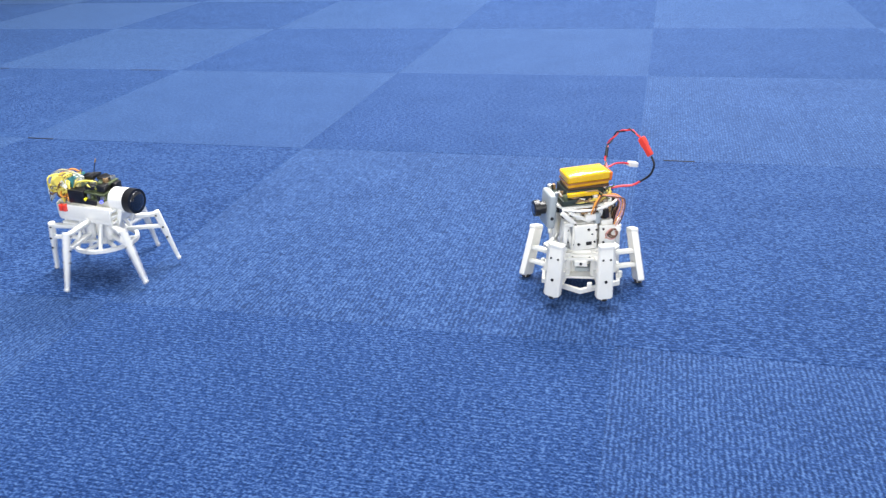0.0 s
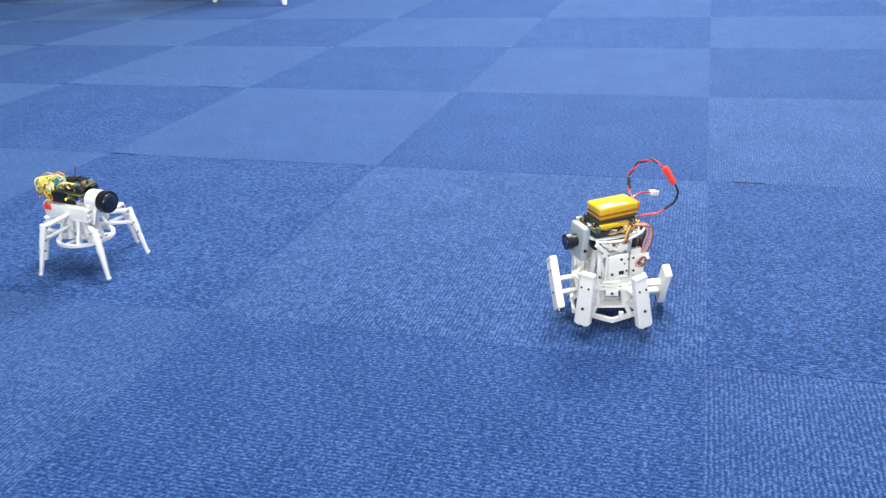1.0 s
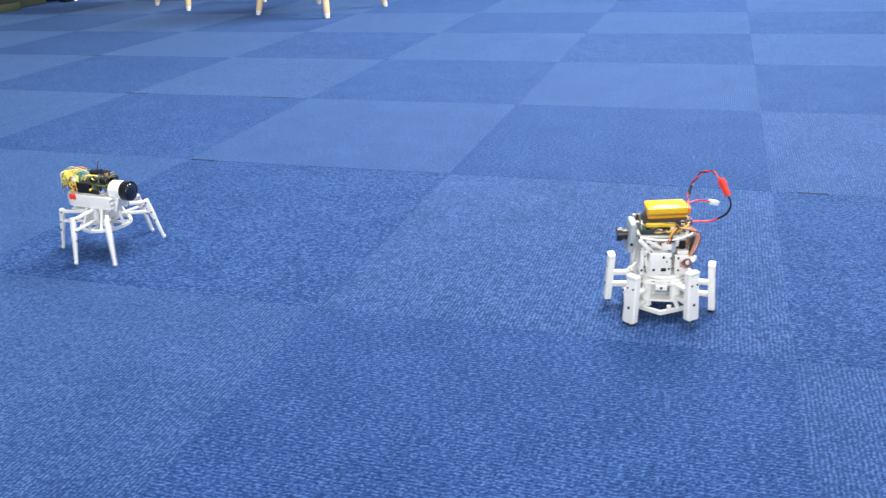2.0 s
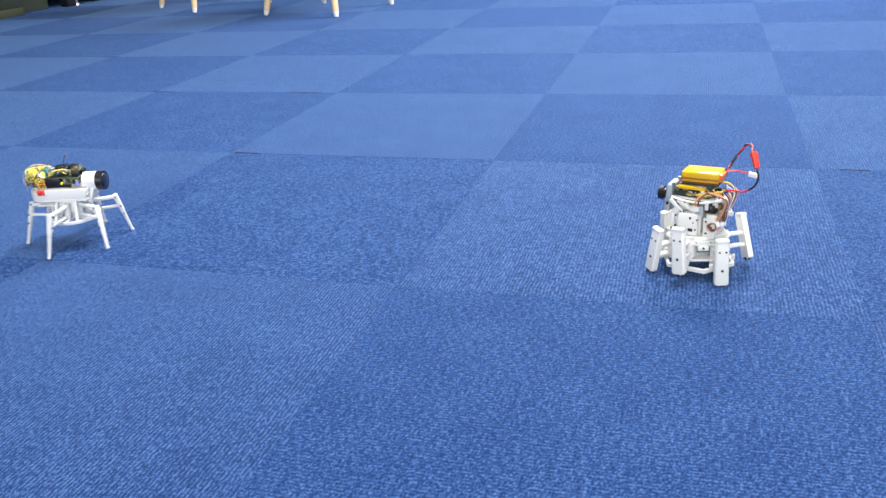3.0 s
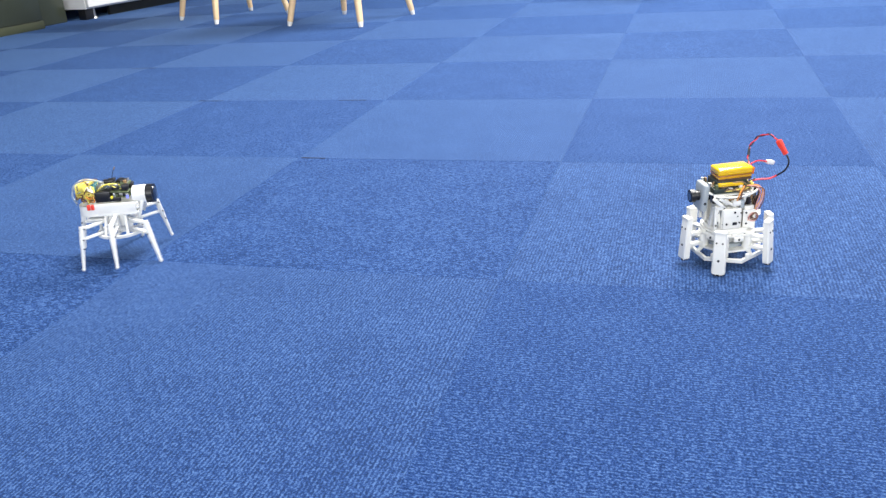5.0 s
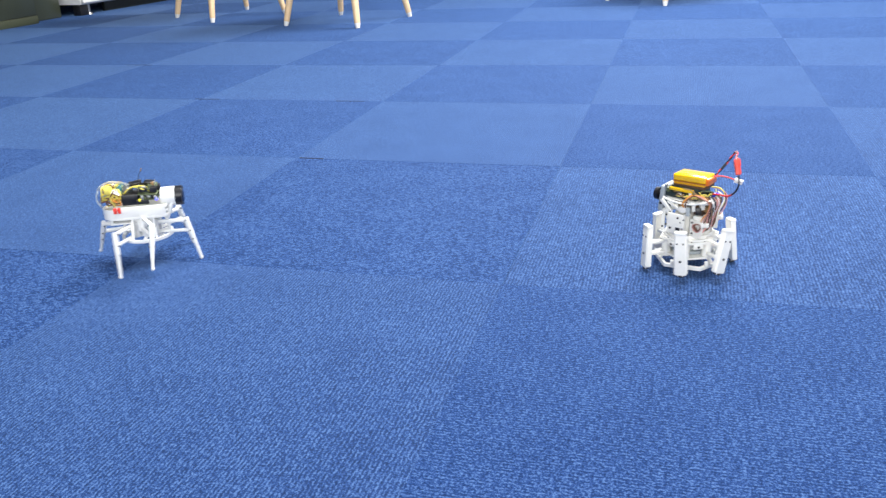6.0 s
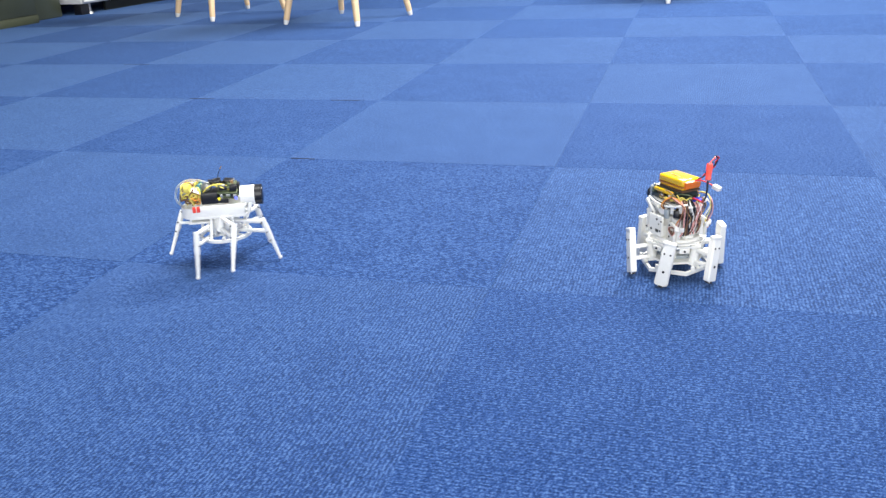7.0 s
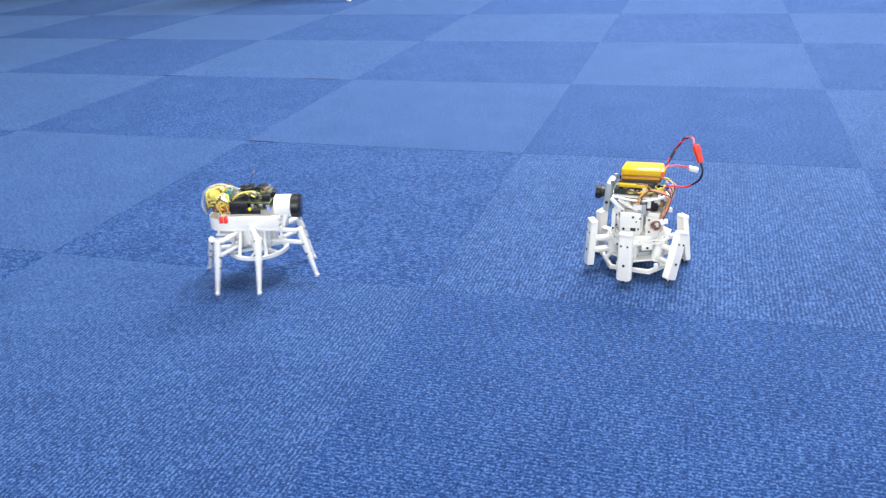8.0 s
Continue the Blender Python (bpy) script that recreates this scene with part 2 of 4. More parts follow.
# ---- room ----
def slab(name, size, at, mat):
    bm = bmesh.new()
    box(bm, size, at, bevel=0.004)
    return tagged(new(name, mesh_of(name, bm, mat)), kind="structure")


def room():
    w, d, cx, cy = ROOM_X1 - ROOM_X0, ROOM_Y1 - ROOM_Y0, (ROOM_X0 + ROOM_X1) / 2, (ROOM_Y0 + ROOM_Y1) / 2
    tagged(slab("wall_north", (w + 0.4, 0.2, ROOM_H), (cx, ROOM_Y1 + 0.1, ROOM_H / 2), PAINT), "plain grey painted wall", "wall")
    # the south wall is built round its window opening
    y = ROOM_Y0 - 0.1
    bm = bmesh.new()
    x0, x1, z0, z1 = WIN_X - WIN_W / 2, WIN_X + WIN_W / 2, WIN_Z - WIN_H / 2, WIN_Z + WIN_H / 2
    for a, b, c, e in ((ROOM_X0 - 0.2, x0, 0, ROOM_H), (x1, ROOM_X1 + 0.2, 0, ROOM_H), (x0, x1, 0, z0), (x0, x1, z1, ROOM_H)):
        box(bm, (b - a, 0.2, e - c), ((a + b) / 2, y, (c + e) / 2))
    tagged(new("wall_south", mesh_of("wall_south", bm, PAINT)), "plain grey painted wall with a wide window", "wall", kind="structure")
    tagged(slab("wall_west", (0.2, d, ROOM_H), (ROOM_X0 - 0.1, cy, ROOM_H / 2), DIM_BOUNCE_PAINT), "plain wall out of view, darkened to cut bounced light", "wall")
    tagged(slab("wall_east", (0.2, d, ROOM_H), (ROOM_X1 + 0.1, cy, ROOM_H / 2), PAINT), "plain painted wall", "wall")
    tagged(slab("ceiling", (w + 0.4, d + 0.4, 0.2), (cx, cy, ROOM_H + 0.1), CEIL), "plain white ceiling", "ceiling")


room()


# ---- things in the background ----
def chair(name, feet_centre, turn, label):
    """A shell chair on four splayed round wooden legs with pale tips."""
    top = thing(name, label, "chair", "chairs standing on the carpet", pose(*feet_centre, 0, 0, 0, turn))
    spread, up = 0.192, 0.43
    for sx, sy in ((1, 1), (1, -1), (-1, 1), (-1, -1)):
        foot = Vector((sx * spread, sy * spread, 0.0))
        high = Vector((sx * 0.115, sy * 0.115, up))
        tip = foot + (high - foot) * 0.045
        bm = bmesh.new()
        rod(bm, tip, foot + (high - foot) * 0.6, 0.0125, 0.0185, 18)
        rod(bm, foot + (high - foot) * 0.6, high, 0.0185, 0.0155, 18)
        leg = part("leg", bm, WOOD, top, "tapered pale beech leg")
        bm = bmesh.new()
        rod(bm, foot, tip, 0.0085, 0.0122, 18)
        part("leg_tip", bm, TIP, leg, "white plastic tip")
    bm = bmesh.new()
    bmesh.ops.create_uvsphere(bm, u_segments=28, v_segments=14, radius=1.0)
    for v in bm.verts:
        x, y, z = v.co
        rim = max(0.0, -y) ** 2
        v.co = (x * 0.23, y * 0.22, 0.455 + 0.03 * z + 0.05 * (x * x + y * y) + 0.26 * rim * (1 if z > -0.2 else 0.94))
    part("seat", bm, SHELL, top, "white moulded seat shell")
    bm = bmesh.new()
    box(bm, (0.26, 0.03, 0.02), (0, 0.1, 0.428), bevel=0.004)
    box(bm, (0.26, 0.03, 0.02), (0, -0.1, 0.428), bevel=0.004)
    box(bm, (0.03, 0.2, 0.02), (0, 0, 0.428), bevel=0.004)
    part("seat_frame", bm, BLACK, top, "dark under-seat frame")
    return top


chair("shell_chair", (-1.935, 2.37), -34, "white shell chair on splayed beech legs")
chair("shell_chair", (-1.21, 2.09), -16, "white shell chair on splayed beech legs")
chair("shell_chair", (0.112, 2.735), -45, "white shell chair standing apart on beech legs")


def dark_cabinet():
    top = thing("dark_cabinet", "dark olive glossy cabinet standing by the wall", "cabinet", at=pose(-3.2, 1.35, 0, 0, 0, -4))
    bm = bmesh.new()
    box(bm, (0.46, 1.7, 0.86), (0, 0, 0.47), bevel=0.006)
    part("body", bm, DARK_PANEL, top)
    # base strip coloured lighter to carry the glow low on the panel
    bm = bmesh.new()
    box(bm, (0.47, 1.70, 0.039), (0.011, 0, 0.0195), bevel=0.002)
    part("toned_base", bm, PANEL_GLOW, top, "khaki base strip, toned lighter for a soft glow")
    for k in (-1, 0, 1):
        bm = bmesh.new()
        box(bm, (0.018, 0.560, 0.848), (0.239, k * 0.562, 0.4645), bevel=0.001)
        door = part("door", bm, DARK_PANEL, top)
        bm = bmesh.new()
        box(bm, (0.012, 0.014, 0.16), (0.254, k * 0.562 + 0.22, 0.66), bevel=0.003)
        part("handle", bm, STEEL, door, "slim steel handle")
    bm = bmesh.new()
    box(bm, (0.40, 0.24, 0.80), (-0.03, 0.970, 0.40), bevel=0.006)
    part("end_panel", bm, DARK_PANEL, top)


WHITE_AT = (-2.875, 2.385, -6)


def white_cabinet():
    top = thing("white_cabinet", "white laminate cabinet raised on short metal legs", "cabinet", at=pose(WHITE_AT[0], WHITE_AT[1], 0, 0, 0, WHITE_AT[2]))
    bm = bmesh.new()
    box(bm, (0.40, 1.21, 0.75), (-0.20, 0.695, 0.430), bevel=0.004)
    part("body", bm, WHITE_PANEL, top)
    for k in (0, 1):
        bm = bmesh.new()
        box(bm, (0.018, 0.598, 0.73), (0.0095, 0.393 + 0.604 * k, 0.430), bevel=0.003)
        part("door", bm, WHITE_PANEL, top)
    for x in (-0.03, -0.36):
        for y in (0.17, 1.20):
            bm = bmesh.new()
            rod(bm, (x, y, 0.0), (x, y, 0.010), 0.019, 0.016, 18)
            rod(bm, (x, y, 0.010), (x, y, 0.056), 0.010, 0.010, 14)
            part("leg", bm, STEEL, top, "short steel leg")
    bm = bmesh.new()
    box(bm, (0.05, 0.06, 0.055), (-0.04, 0.125, 0.0275), bevel=0.003)
    part("foot_block", bm, BLACK, top, "black foot block")
    # added dark board that draws the shadow beneath the cabinet
    bm = bmesh.new()
    box(bm, (0.02, 0.95, 0.053), (-0.07, 0.80, 0.0265), bevel=0.002)
    part("toned_base", bm, DARK_BASE_SHADE, top, "dark set-back board for the shade under the cabinet")


def wall_plinth():
    bm = bmesh.new()
    box(bm, (0.06, 3.4, 0.5), (-3.42, 3.2, 0.25), bevel=0.004)
    tagged(new("trim", mesh_of("trim", bm, DARK_BASE_SHADE)), "dark low panel along the wall", "trim", kind="structure")


dark_cabinet()
white_cabinet()
wall_plinth()

# ---- robots ----
A_HIP, A_ARM, A_PIVOT, A_SHIN, A_LEAN, A_FIRST = 0.0157, 0.0405, 0.0589, 0.0563, 14.0, 30
B_HIP, B_ARM, B_PIVOT = 0.0284, 0.0253, 0.0313


def screw(parent, at, axis, r=0.0011):
    """A small dark screw head."""
    bm = bmesh.new()
    a = Vector(axis).normalized()
    rod(bm, Vector((0, 0, 0)) - a * 0.0006, a * 0.0005, r, r * 0.9, 10)
    return part("screw", bm, SCREW, parent, at=pose(*at))


def slim_leg(robot):
    """A jointed leg: two level arms out to a thin tapered shin that leans outwards."""
    lean = radians(A_LEAN)
    foot = Vector((A_ARM + A_SHIN * math.sin(lean), 0, -A_SHIN * math.cos(lean)))
    knee = Vector((A_ARM, 0, 0.0037))
    way = (foot - knee).normalized()
    bm = bmesh.new()
    n = 10
    rings = []
    for i in range(n + 1):
        s = i / n
        p = knee + (foot - knee) * s
        wide = 0.0042 - 0.0012 * s if s < 0.45 else 0.0034 - 0.0016 * (s - 0.45) / 0.55
        deep = 0.0034 if s < 0.45 else 0.0028 - 0.0010 * (s - 0.45) / 0.55
        side = Vector((way.z, 0, -way.x))
        rings.append([bm.verts.new(p + Vector((0, wide * math.cos(a), 0)) + side * deep * math.sin(a)) for a in [radians(22.5 + 45 * k) for k in range(8)]])
    for i in range(n):
        for k in range(8):
            bm.faces.new((rings[i][k], rings[i][(k + 1) % 8], rings[i + 1][(k + 1) % 8], rings[i + 1][k]))
    bm.faces.new(rings[0][::-1])
    bm.faces.new(rings[-1])
    leg = part("leg", bm, WHITE, robot, "slim white jointed leg")
    bm = bmesh.new()
    box(bm, (A_ARM + 0.004, 0.0052, 0.0042), (A_ARM / 2, 0, 0.0005), bevel=0.0009)
    part("upper_arm", bm, WHITE, leg)
    bm = bmesh.new()
    box(bm, (A_ARM + 0.007, 0.0046, 0.0036), (A_ARM / 2 + 0.0025, 0, -0.0135), bevel=0.0008)
    part("lower_arm", bm, WHITE, leg)
    bm = bmesh.new()
    rod(bm, (0, 0, -0.017), (0, 0, 0.004), 0.0042, seg=16)
    part("hip_joint", bm, WHITE, leg)
    bm = bmesh.new()
    bmesh.ops.create_uvsphere(bm, u_segments=10, v_segments=6, radius=0.0024, matrix=Matrix.Translation(foot + Vector((0, 0, 0.0018))))
    part("foot_tip", bm, TIP, leg)
    for p in (Vector((A_ARM, 0, 0.0005)), Vector((A_ARM + 0.0045, 0, -0.0135)), knee + (foot - knee) * 0.5):
        for s in (-1, 1):
            screw(leg, p + Vector((0, s * 0.0042, 0)), (0, s, 0))
    return leg


def stout_leg(robot):
    """A jointed leg: two level arms out to a broad upright bar with a sliding foot."""
    x = B_ARM
    bm = bmesh.new()
    plate(bm, [(-0.0030, -0.0084), (0.0026, -0.0084), (0.0040, -0.0066), (0.0040, 0.0066), (0.0026, 0.0084), (-0.0030, 0.0084)], -0.0236, 0.0262, 0.0007)
    for v in bm.verts:
        taper = 0.92 - 0.10 * (v.co.z + 0.0236) / 0.05
        if v.co.z < -0.0231:
            taper *= 0.86
            v.co.z -= 0.0006
        v.co = Vector((v.co.x + x - 0.0018 * (v.co.z / 0.026), v.co.y * taper, v.co.z))
    leg = part("leg", bm, WHITE_B, robot, "broad upright white leg")
    for z, name in ((0.0055, "upper_arm"), (-0.0080, "lower_arm")):
        bm = bmesh.new()
        box(bm, (x, 0.0075, 0.0044), (x / 2 - 0.002, 0, z), bevel=0.0009)
        part(name, bm, WHITE_B, leg)
    bm = bmesh.new()
    rod(bm, (0, 0, -0.013), (0, 0, 0.011), 0.0055, seg=18)
    part("hip_joint", bm, WHITE_B, leg)
    bm = bmesh.new()
    rod(bm, (x + 0.0016, 0, -0.0268), (x + 0.0016, 0, -0.0235), 0.0034, seg=14)
    part("foot_tip", bm, RUBBER_AND_SHADE, leg, "black rubber foot")
    bm = bmesh.new()
    box(bm, (0.0052, 0.0062, 0.0050), (x + 0.0016, 0, -0.0242), bevel=0.0011)
    part("foot_block", bm, WHITE_B, leg, "small white foot block")
    bm = bmesh.new()
    for s in (-1, 1):
        rod(bm, (x + 0.0008, s * 0.0047, -0.0258), (x + 0.0008, s * 0.0047, -0.024), 0.0017, seg=10)
    part("foot_stud", bm, SCREW, leg, "two dark studs")
    screw(leg, (x + 0.0046, 0.0, -0.007), (1, 0, 0), 0.0016)
    screw(leg, (x + 0.0032, 0.0035, 0.0145), (1, 0, 0), 0.0011)
    screw(leg, (x + 0.0032, -0.0035, 0.0145), (1, 0, 0), 0.0011)
    bm = bmesh.new()
    box(bm, (0.0076, 0.0142, 0.0044), (x - 0.0012, 0, 0.0262), bevel=0.0014)
    part("leg_cap", bm, WHITE_B, leg)
    return leg


def led(parent, at, mat, name="led", r=0.0022):
    bm = bmesh.new()
    bmesh.ops.create_uvsphere(bm, u_segments=12, v_segments=8, radius=r)
    return part(name, bm, mat, parent, at=pose(*at))


def slim_robot():
    rb = thing("walking_robot", "six-legged white walking robot with a round eye and wired tray", "robot", "walking robots on the carpet")
    # long tray with raised walls and a rounded tail
    bm = bmesh.new()
    tail = [(-0.030 - 0.021 * math.sin(radians(a)), 0.0185 * math.cos(radians(a))) for a in range(0, 181, 20)]
    outline = [(0.031, 0.0185)] + tail + [(0.031, -0.0185)]
    plate(bm, outline, 0.0640, 0.0675, 0.0006)
    plate(bm, [(0.031, -0.0185), (0.031, -0.0160), (-0.030, -0.0160), (-0.030, -0.0185)][::-1], 0.0672, 0.0812, 0.0005)
    plate(bm, [(0.031, 0.0160), (0.031, 0.0185), (-0.030, 0.0185), (-0.030, 0.0160)][::-1], 0.0672, 0.0812, 0.0005)
    inner = [(-0.030 - 0.0185 * math.sin(radians(a)), 0.0160 * math.cos(radians(a))) for a in range(0, 181, 20)]
    plate(bm, tail + inner[::-1], 0.0672, 0.0785)
    part("tray", bm, WHITE, rb, "long white printed tray")
    for k in range(3):
        bm = bmesh.new()
        box(bm, (0.0028, 0.034, 0.0030), (0.0318, 0, 0.0668 + 0.0058 * k), bevel=0.0006)
        part("front_slat", bm, WHITE, rb)
    bm = bmesh.new()
    box(bm, (0.034, 0.026, 0.0026), (-0.026, 0, 0.0575), bevel=0.0008)
    box(bm, (0.003, 0.022, 0.0060), (-0.040, 0, 0.0613), bevel=0.0008)
    part("lower_plate", bm, WHITE, rb, "white plate under the tray")
    bm = bmesh.new()
    box(bm, (0.028, 0.024, 0.0170), (0.000, 0, 0.0550), bevel=0.0012)
    box(bm, (0.006, 0.022, 0.0060), (0.004, 0, 0.0475), bevel=0.0010)
    rod(bm, (0, 0, 0.0360), (0, 0, 0.0470), 0.0090, 0.0075, 20)
    part("servo_block", bm, WHITE, rb)
    bm = bmesh.new()
    ring(bm, 0.0295, 0.0332, 0.0352, 0.0388, 56)
    for a in range(3):
        box(bm, (0.062, 0.0042, 0.0030), (0, 0, 0.0370), (0, 0, 30 + 60 * a), bevel=0.0006)
    part("leg_ring", bm, WHITE, rb, "round white frame that holds the legs")
    for a in range(6):
        an = radians(60 * a)
        bm = bmesh.new()
        rod(bm, (0.030 * math.cos(an), 0.0295 * math.sin(an), 0.0370), (0.026 * math.cos(an), 0.0165 * math.sin(an), 0.0645), 0.0021, 0.0021, 10)
        part("post", bm, WHITE, rb)
    # round eye
    bm = bmesh.new()
    rod(bm, (0.0260, 0, 0.0865), (0.0445, 0, 0.0865), 0.0124, 0.0128, 36)
    barrel = part("eye_barrel", bm, WHITE, rb, "white barrel of the eye")
    bm = bmesh.new()
    rod(bm, (0.0442, 0, 0.0865), (0.0530, 0, 0.0865), 0.0130, 0.0128, 36)
    cap = part("lens_ring", bm, BLACK, barrel, "ribbed black lens ring")
    bm = bmesh.new()
    bmesh.ops.create_uvsphere(bm, u_segments=28, v_segments=14, radius=0.0098)
    for v in bm.verts:
        v.co = Vector((0.0530 + v.co.z * 0.20, v.co.x, 0.0865 + v.co.y))
    part("lens", bm, LENS, barrel, "dark glass lens")
    bm = bmesh.new()
    box(bm, (0.006, 0.016, 0.0140), (0.033, 0, 0.0745), bevel=0.0012)
    box(bm, (0.005, 0.003, 0.022), (0.0345, 0.0095, 0.0700), (0, 22, 0), bevel=0.0008)
    box(bm, (0.005, 0.003, 0.022), (0.0345, -0.0095, 0.0700), (0, 22, 0), bevel=0.0008)
    part("eye_bracket", bm, WHITE, rb)
    # load on the tray
    bm = bmesh.new()
    box(bm, (0.021, 0.026, 0.0145), (-0.012, -0.003, 0.0900), (0, 0, 3), bevel=0.0012)
    part("battery", bm, BLACK, rb, "black battery block")
    bm = bmesh.new()
    box(bm, (0.026, 0.028, 0.0018), (0.010, 0, 0.0950), (0, 4, 0), bevel=0.0003)
    box(bm, (0.026, 0.028, 0.0016), (0.010, 0, 0.0880), bevel=0.0003)
    box(bm, (0.020, 0.024, 0.0016), (0.012, 0.001, 0.1015), (3, -5, 4), bevel=0.0003)
    board = part("circuit_board", bm, GREEN_BOARD, rb, "olive stacked circuit boards")
    rnd = random.Random(4)
    for k in range(30):
        bm = bmesh.new()
        sx, sy, sz = rnd.uniform(0.002, 0.007), rnd.uniform(0.002, 0.007), rnd.uniform(0.002, 0.006)
        box(bm, (sx, sy, sz), (0, 0, sz / 2), bevel=0.0003)
        mat = rnd.choice((GREEN_BOARD, GREEN_BOARD, TAN, SOLDER, BLACK, TEAL))
        part("chip", bm, mat, board, at=pose(0.010 + rnd.uniform(-0.010, 0.010), rnd.uniform(-0.012, 0.012), rnd.choice((0.0957, 0.0888, 0.1020))))
    bm = bmesh.new()
    box(bm, (0.011, 0.015, 0.0035), (-0.003, 0.004, 0.1075), (0, -6, 8), bevel=0.0012)
    box(bm, (0.012, 0.012, 0.0038), (0.012, 0.005, 0.1065), (0, 8, -6), bevel=0.0012)
    part("module", bm, BLACK, rb, "small dark radio modules")
    for px, py, pz, sx, sy, sz in ((0.018, -0.006, 0.1000, 0.009, 0.011, 0.007), (0.021, 0.008, 0.0960, 0.007, 0.010, 0.012), (0.006, -0.010, 0.1010, 0.010, 0.006, 0.005), (-0.010, 0.006, 0.1050, 0.009, 0.009, 0.006), (0.004, -0.0145, 0.0860, 0.016, 0.003, 0.006)):
        bm = bmesh.new()
        box(bm, (sx, sy, sz), (0, 0, 0), bevel=0.0008)
        part("component", bm, BLACK, rb, "black component", at=pose(px, py, pz, 0, 6, 9))
    bm = bmesh.new()
    box(bm, (0.004, 0.022, 0.016), (-0.024, 0.003, 0.0985), (0, -14, 0), bevel=0.0004)
    part("side_board", bm, TEAL, rb, "teal upright circuit board")
    for sgn, z in ((-1, 0.0790), (-1, 0.0750)):
        bm = bmesh.new()
        box(bm, (0.0038, 0.0045, 0.0070), (0, 0, 0), bevel=0.0004)
        part("plug", bm, RED_PLUG, rb, "small red connector", at=pose(-0.0290 + (z - 0.077) * 1.3, sgn * 0.0190, 0.0780, 0, 0, 0))
    led(rb, (0.0220, -0.0165, 0.0885), BLUE_LED, "blue_light", 0.0017)
    led(rb, (0.0005, -0.0150, 0.0885), YELLOW_LED, "yellow_part", 0.0022)
    # tangle of thin leads at the tail
    for k in range(38):
        bm = bmesh.new()
        x0, y0 = -0.020 + rnd.uniform(-0.004, 0.004), rnd.uniform(-0.013, 0.010)
        pts = [(x0, y0, 0.090 + rnd.uniform(-0.004, 0.006))]
        for j in range(4):
            pts.append((-0.034 + rnd.uniform(-0.013, 0.011), rnd.uniform(-0.016, 0.013), 0.096 + rnd.uniform(-0.010, 0.013)))
        pts.append((x0 - 0.012 + rnd.uniform(-0.006, 0.004), rnd.uniform(-0.014, 0.012), 0.082))
        tube(bm, pts, 0.00085, 6)
        part("lead", bm, rnd.choice((YELLOW_WIRE, YELLOW_WIRE, YELLOW_WIRE, ORANGE_WIRE, BROWN_WIRE)), rb)
    for k in range(7):
        bm = bmesh.new()
        y0 = rnd.uniform(-0.014, 0.014)
        tube(bm, [(-0.022, y0, 0.094), (-0.010, y0 * 0.6 + rnd.uniform(-0.006, 0.006), 0.103 + rnd.uniform(-0.002, 0.006)), (0.006, rnd.uniform(-0.013, 0.013), 0.102 + rnd.uniform(-0.003, 0.006)), (0.020, rnd.uniform(-0.013, 0.013), 0.092)], 0.0009, 6)
        part("lead", bm, rnd.choice((BLACK_WIRE, WHITE_PLUG, YELLOW_WIRE, BLACK_WIRE, TEAL)), rb)
    bm = bmesh.new()
    rod(bm, (-0.040, -0.010, 0.103), (-0.033, -0.012, 0.104), 0.0058, 0.0058, 18)
    part("gear", bm, YELLOW_WIRE, rb, "ochre plastic gear")
    # clear film bent over the tail
    bm = bmesh.new()
    rows_ = []
    for i in range(15):
        a = radians(-20 + 150 * i / 14)
        rows_.append([bm.verts.new((-0.0335 - 0.0160 * math.cos(a) * (0.9 + 0.1 * math.cos(b * 0.09)) + 0.001 * math.sin(b * 0.5), 0.0165 * math.sin(radians(b * 10)) , 0.0930 + 0.0160 * math.sin(a) - 0.0012 * abs(b))) for b in range(-7, 8)])
    for i in range(14):
        for j in range(14):
            bm.faces.new((rows_[i][j], rows_[i][j + 1], rows_[i + 1][j + 1], rows_[i + 1][j]))
    bmesh.ops.solidify(bm, geom=bm.faces[:], thickness=0.0006)
    part("film", bm, CLEAR, rb, "clear bent plastic film")
    bm = bmesh.new()
    bmesh.ops.create_icosphere(bm, subdivisions=3, radius=1.0)
    for v in bm.verts:
        w = 1 + 0.16 * noise.noise(v.co * 2.3) + 0.06 * noise.noise(v.co * 6.0)
        v.co = Vector((-0.0165 + 0.0070 * w * v.co.x, 0.002 + 0.0105 * w * v.co.y, 0.1005 + 0.0060 * w * v.co.z))
    part("film_bag", bm, CLEAR, rb, "crumpled clear plastic bag")
    bm = bmesh.new()
    tube(bm, [(-0.048, -0.013, 0.083), (-0.0535, -0.010, 0.092), (-0.050, -0.006, 0.106), (-0.038, -0.003, 0.1125), (-0.024, -0.002, 0.111), (-0.012, 0, 0.106)], 0.0013, 8)
    part("hoop", bm, CLEAR, rb, "clear bent hoop")
    bm = bmesh.new()
    tube(bm, [(-0.002, 0.004, 0.106), (-0.001, 0.005, 0.112), (0.001, 0.005, 0.118), (0.004, 0.004, 0.123)], 0.0004, 6)
    antenna = part("antenna", bm, BLACK_WIRE, rb, "thin black whip antenna")
    bm = bmesh.new()
    rod(bm, (0.0038, 0.0040, 0.1226), (0.0058, 0.0038, 0.1262), 0.0007, 0.0006, 10)
    part("antenna_tip", bm, TAN, antenna, "ochre antenna tip")
    leg = slim_leg(rb)
    legs = [leg]
    for k in range(1, 6):
        legs.append(copy_thing(leg, pose(0, 0, 0)))
    return rb, legs


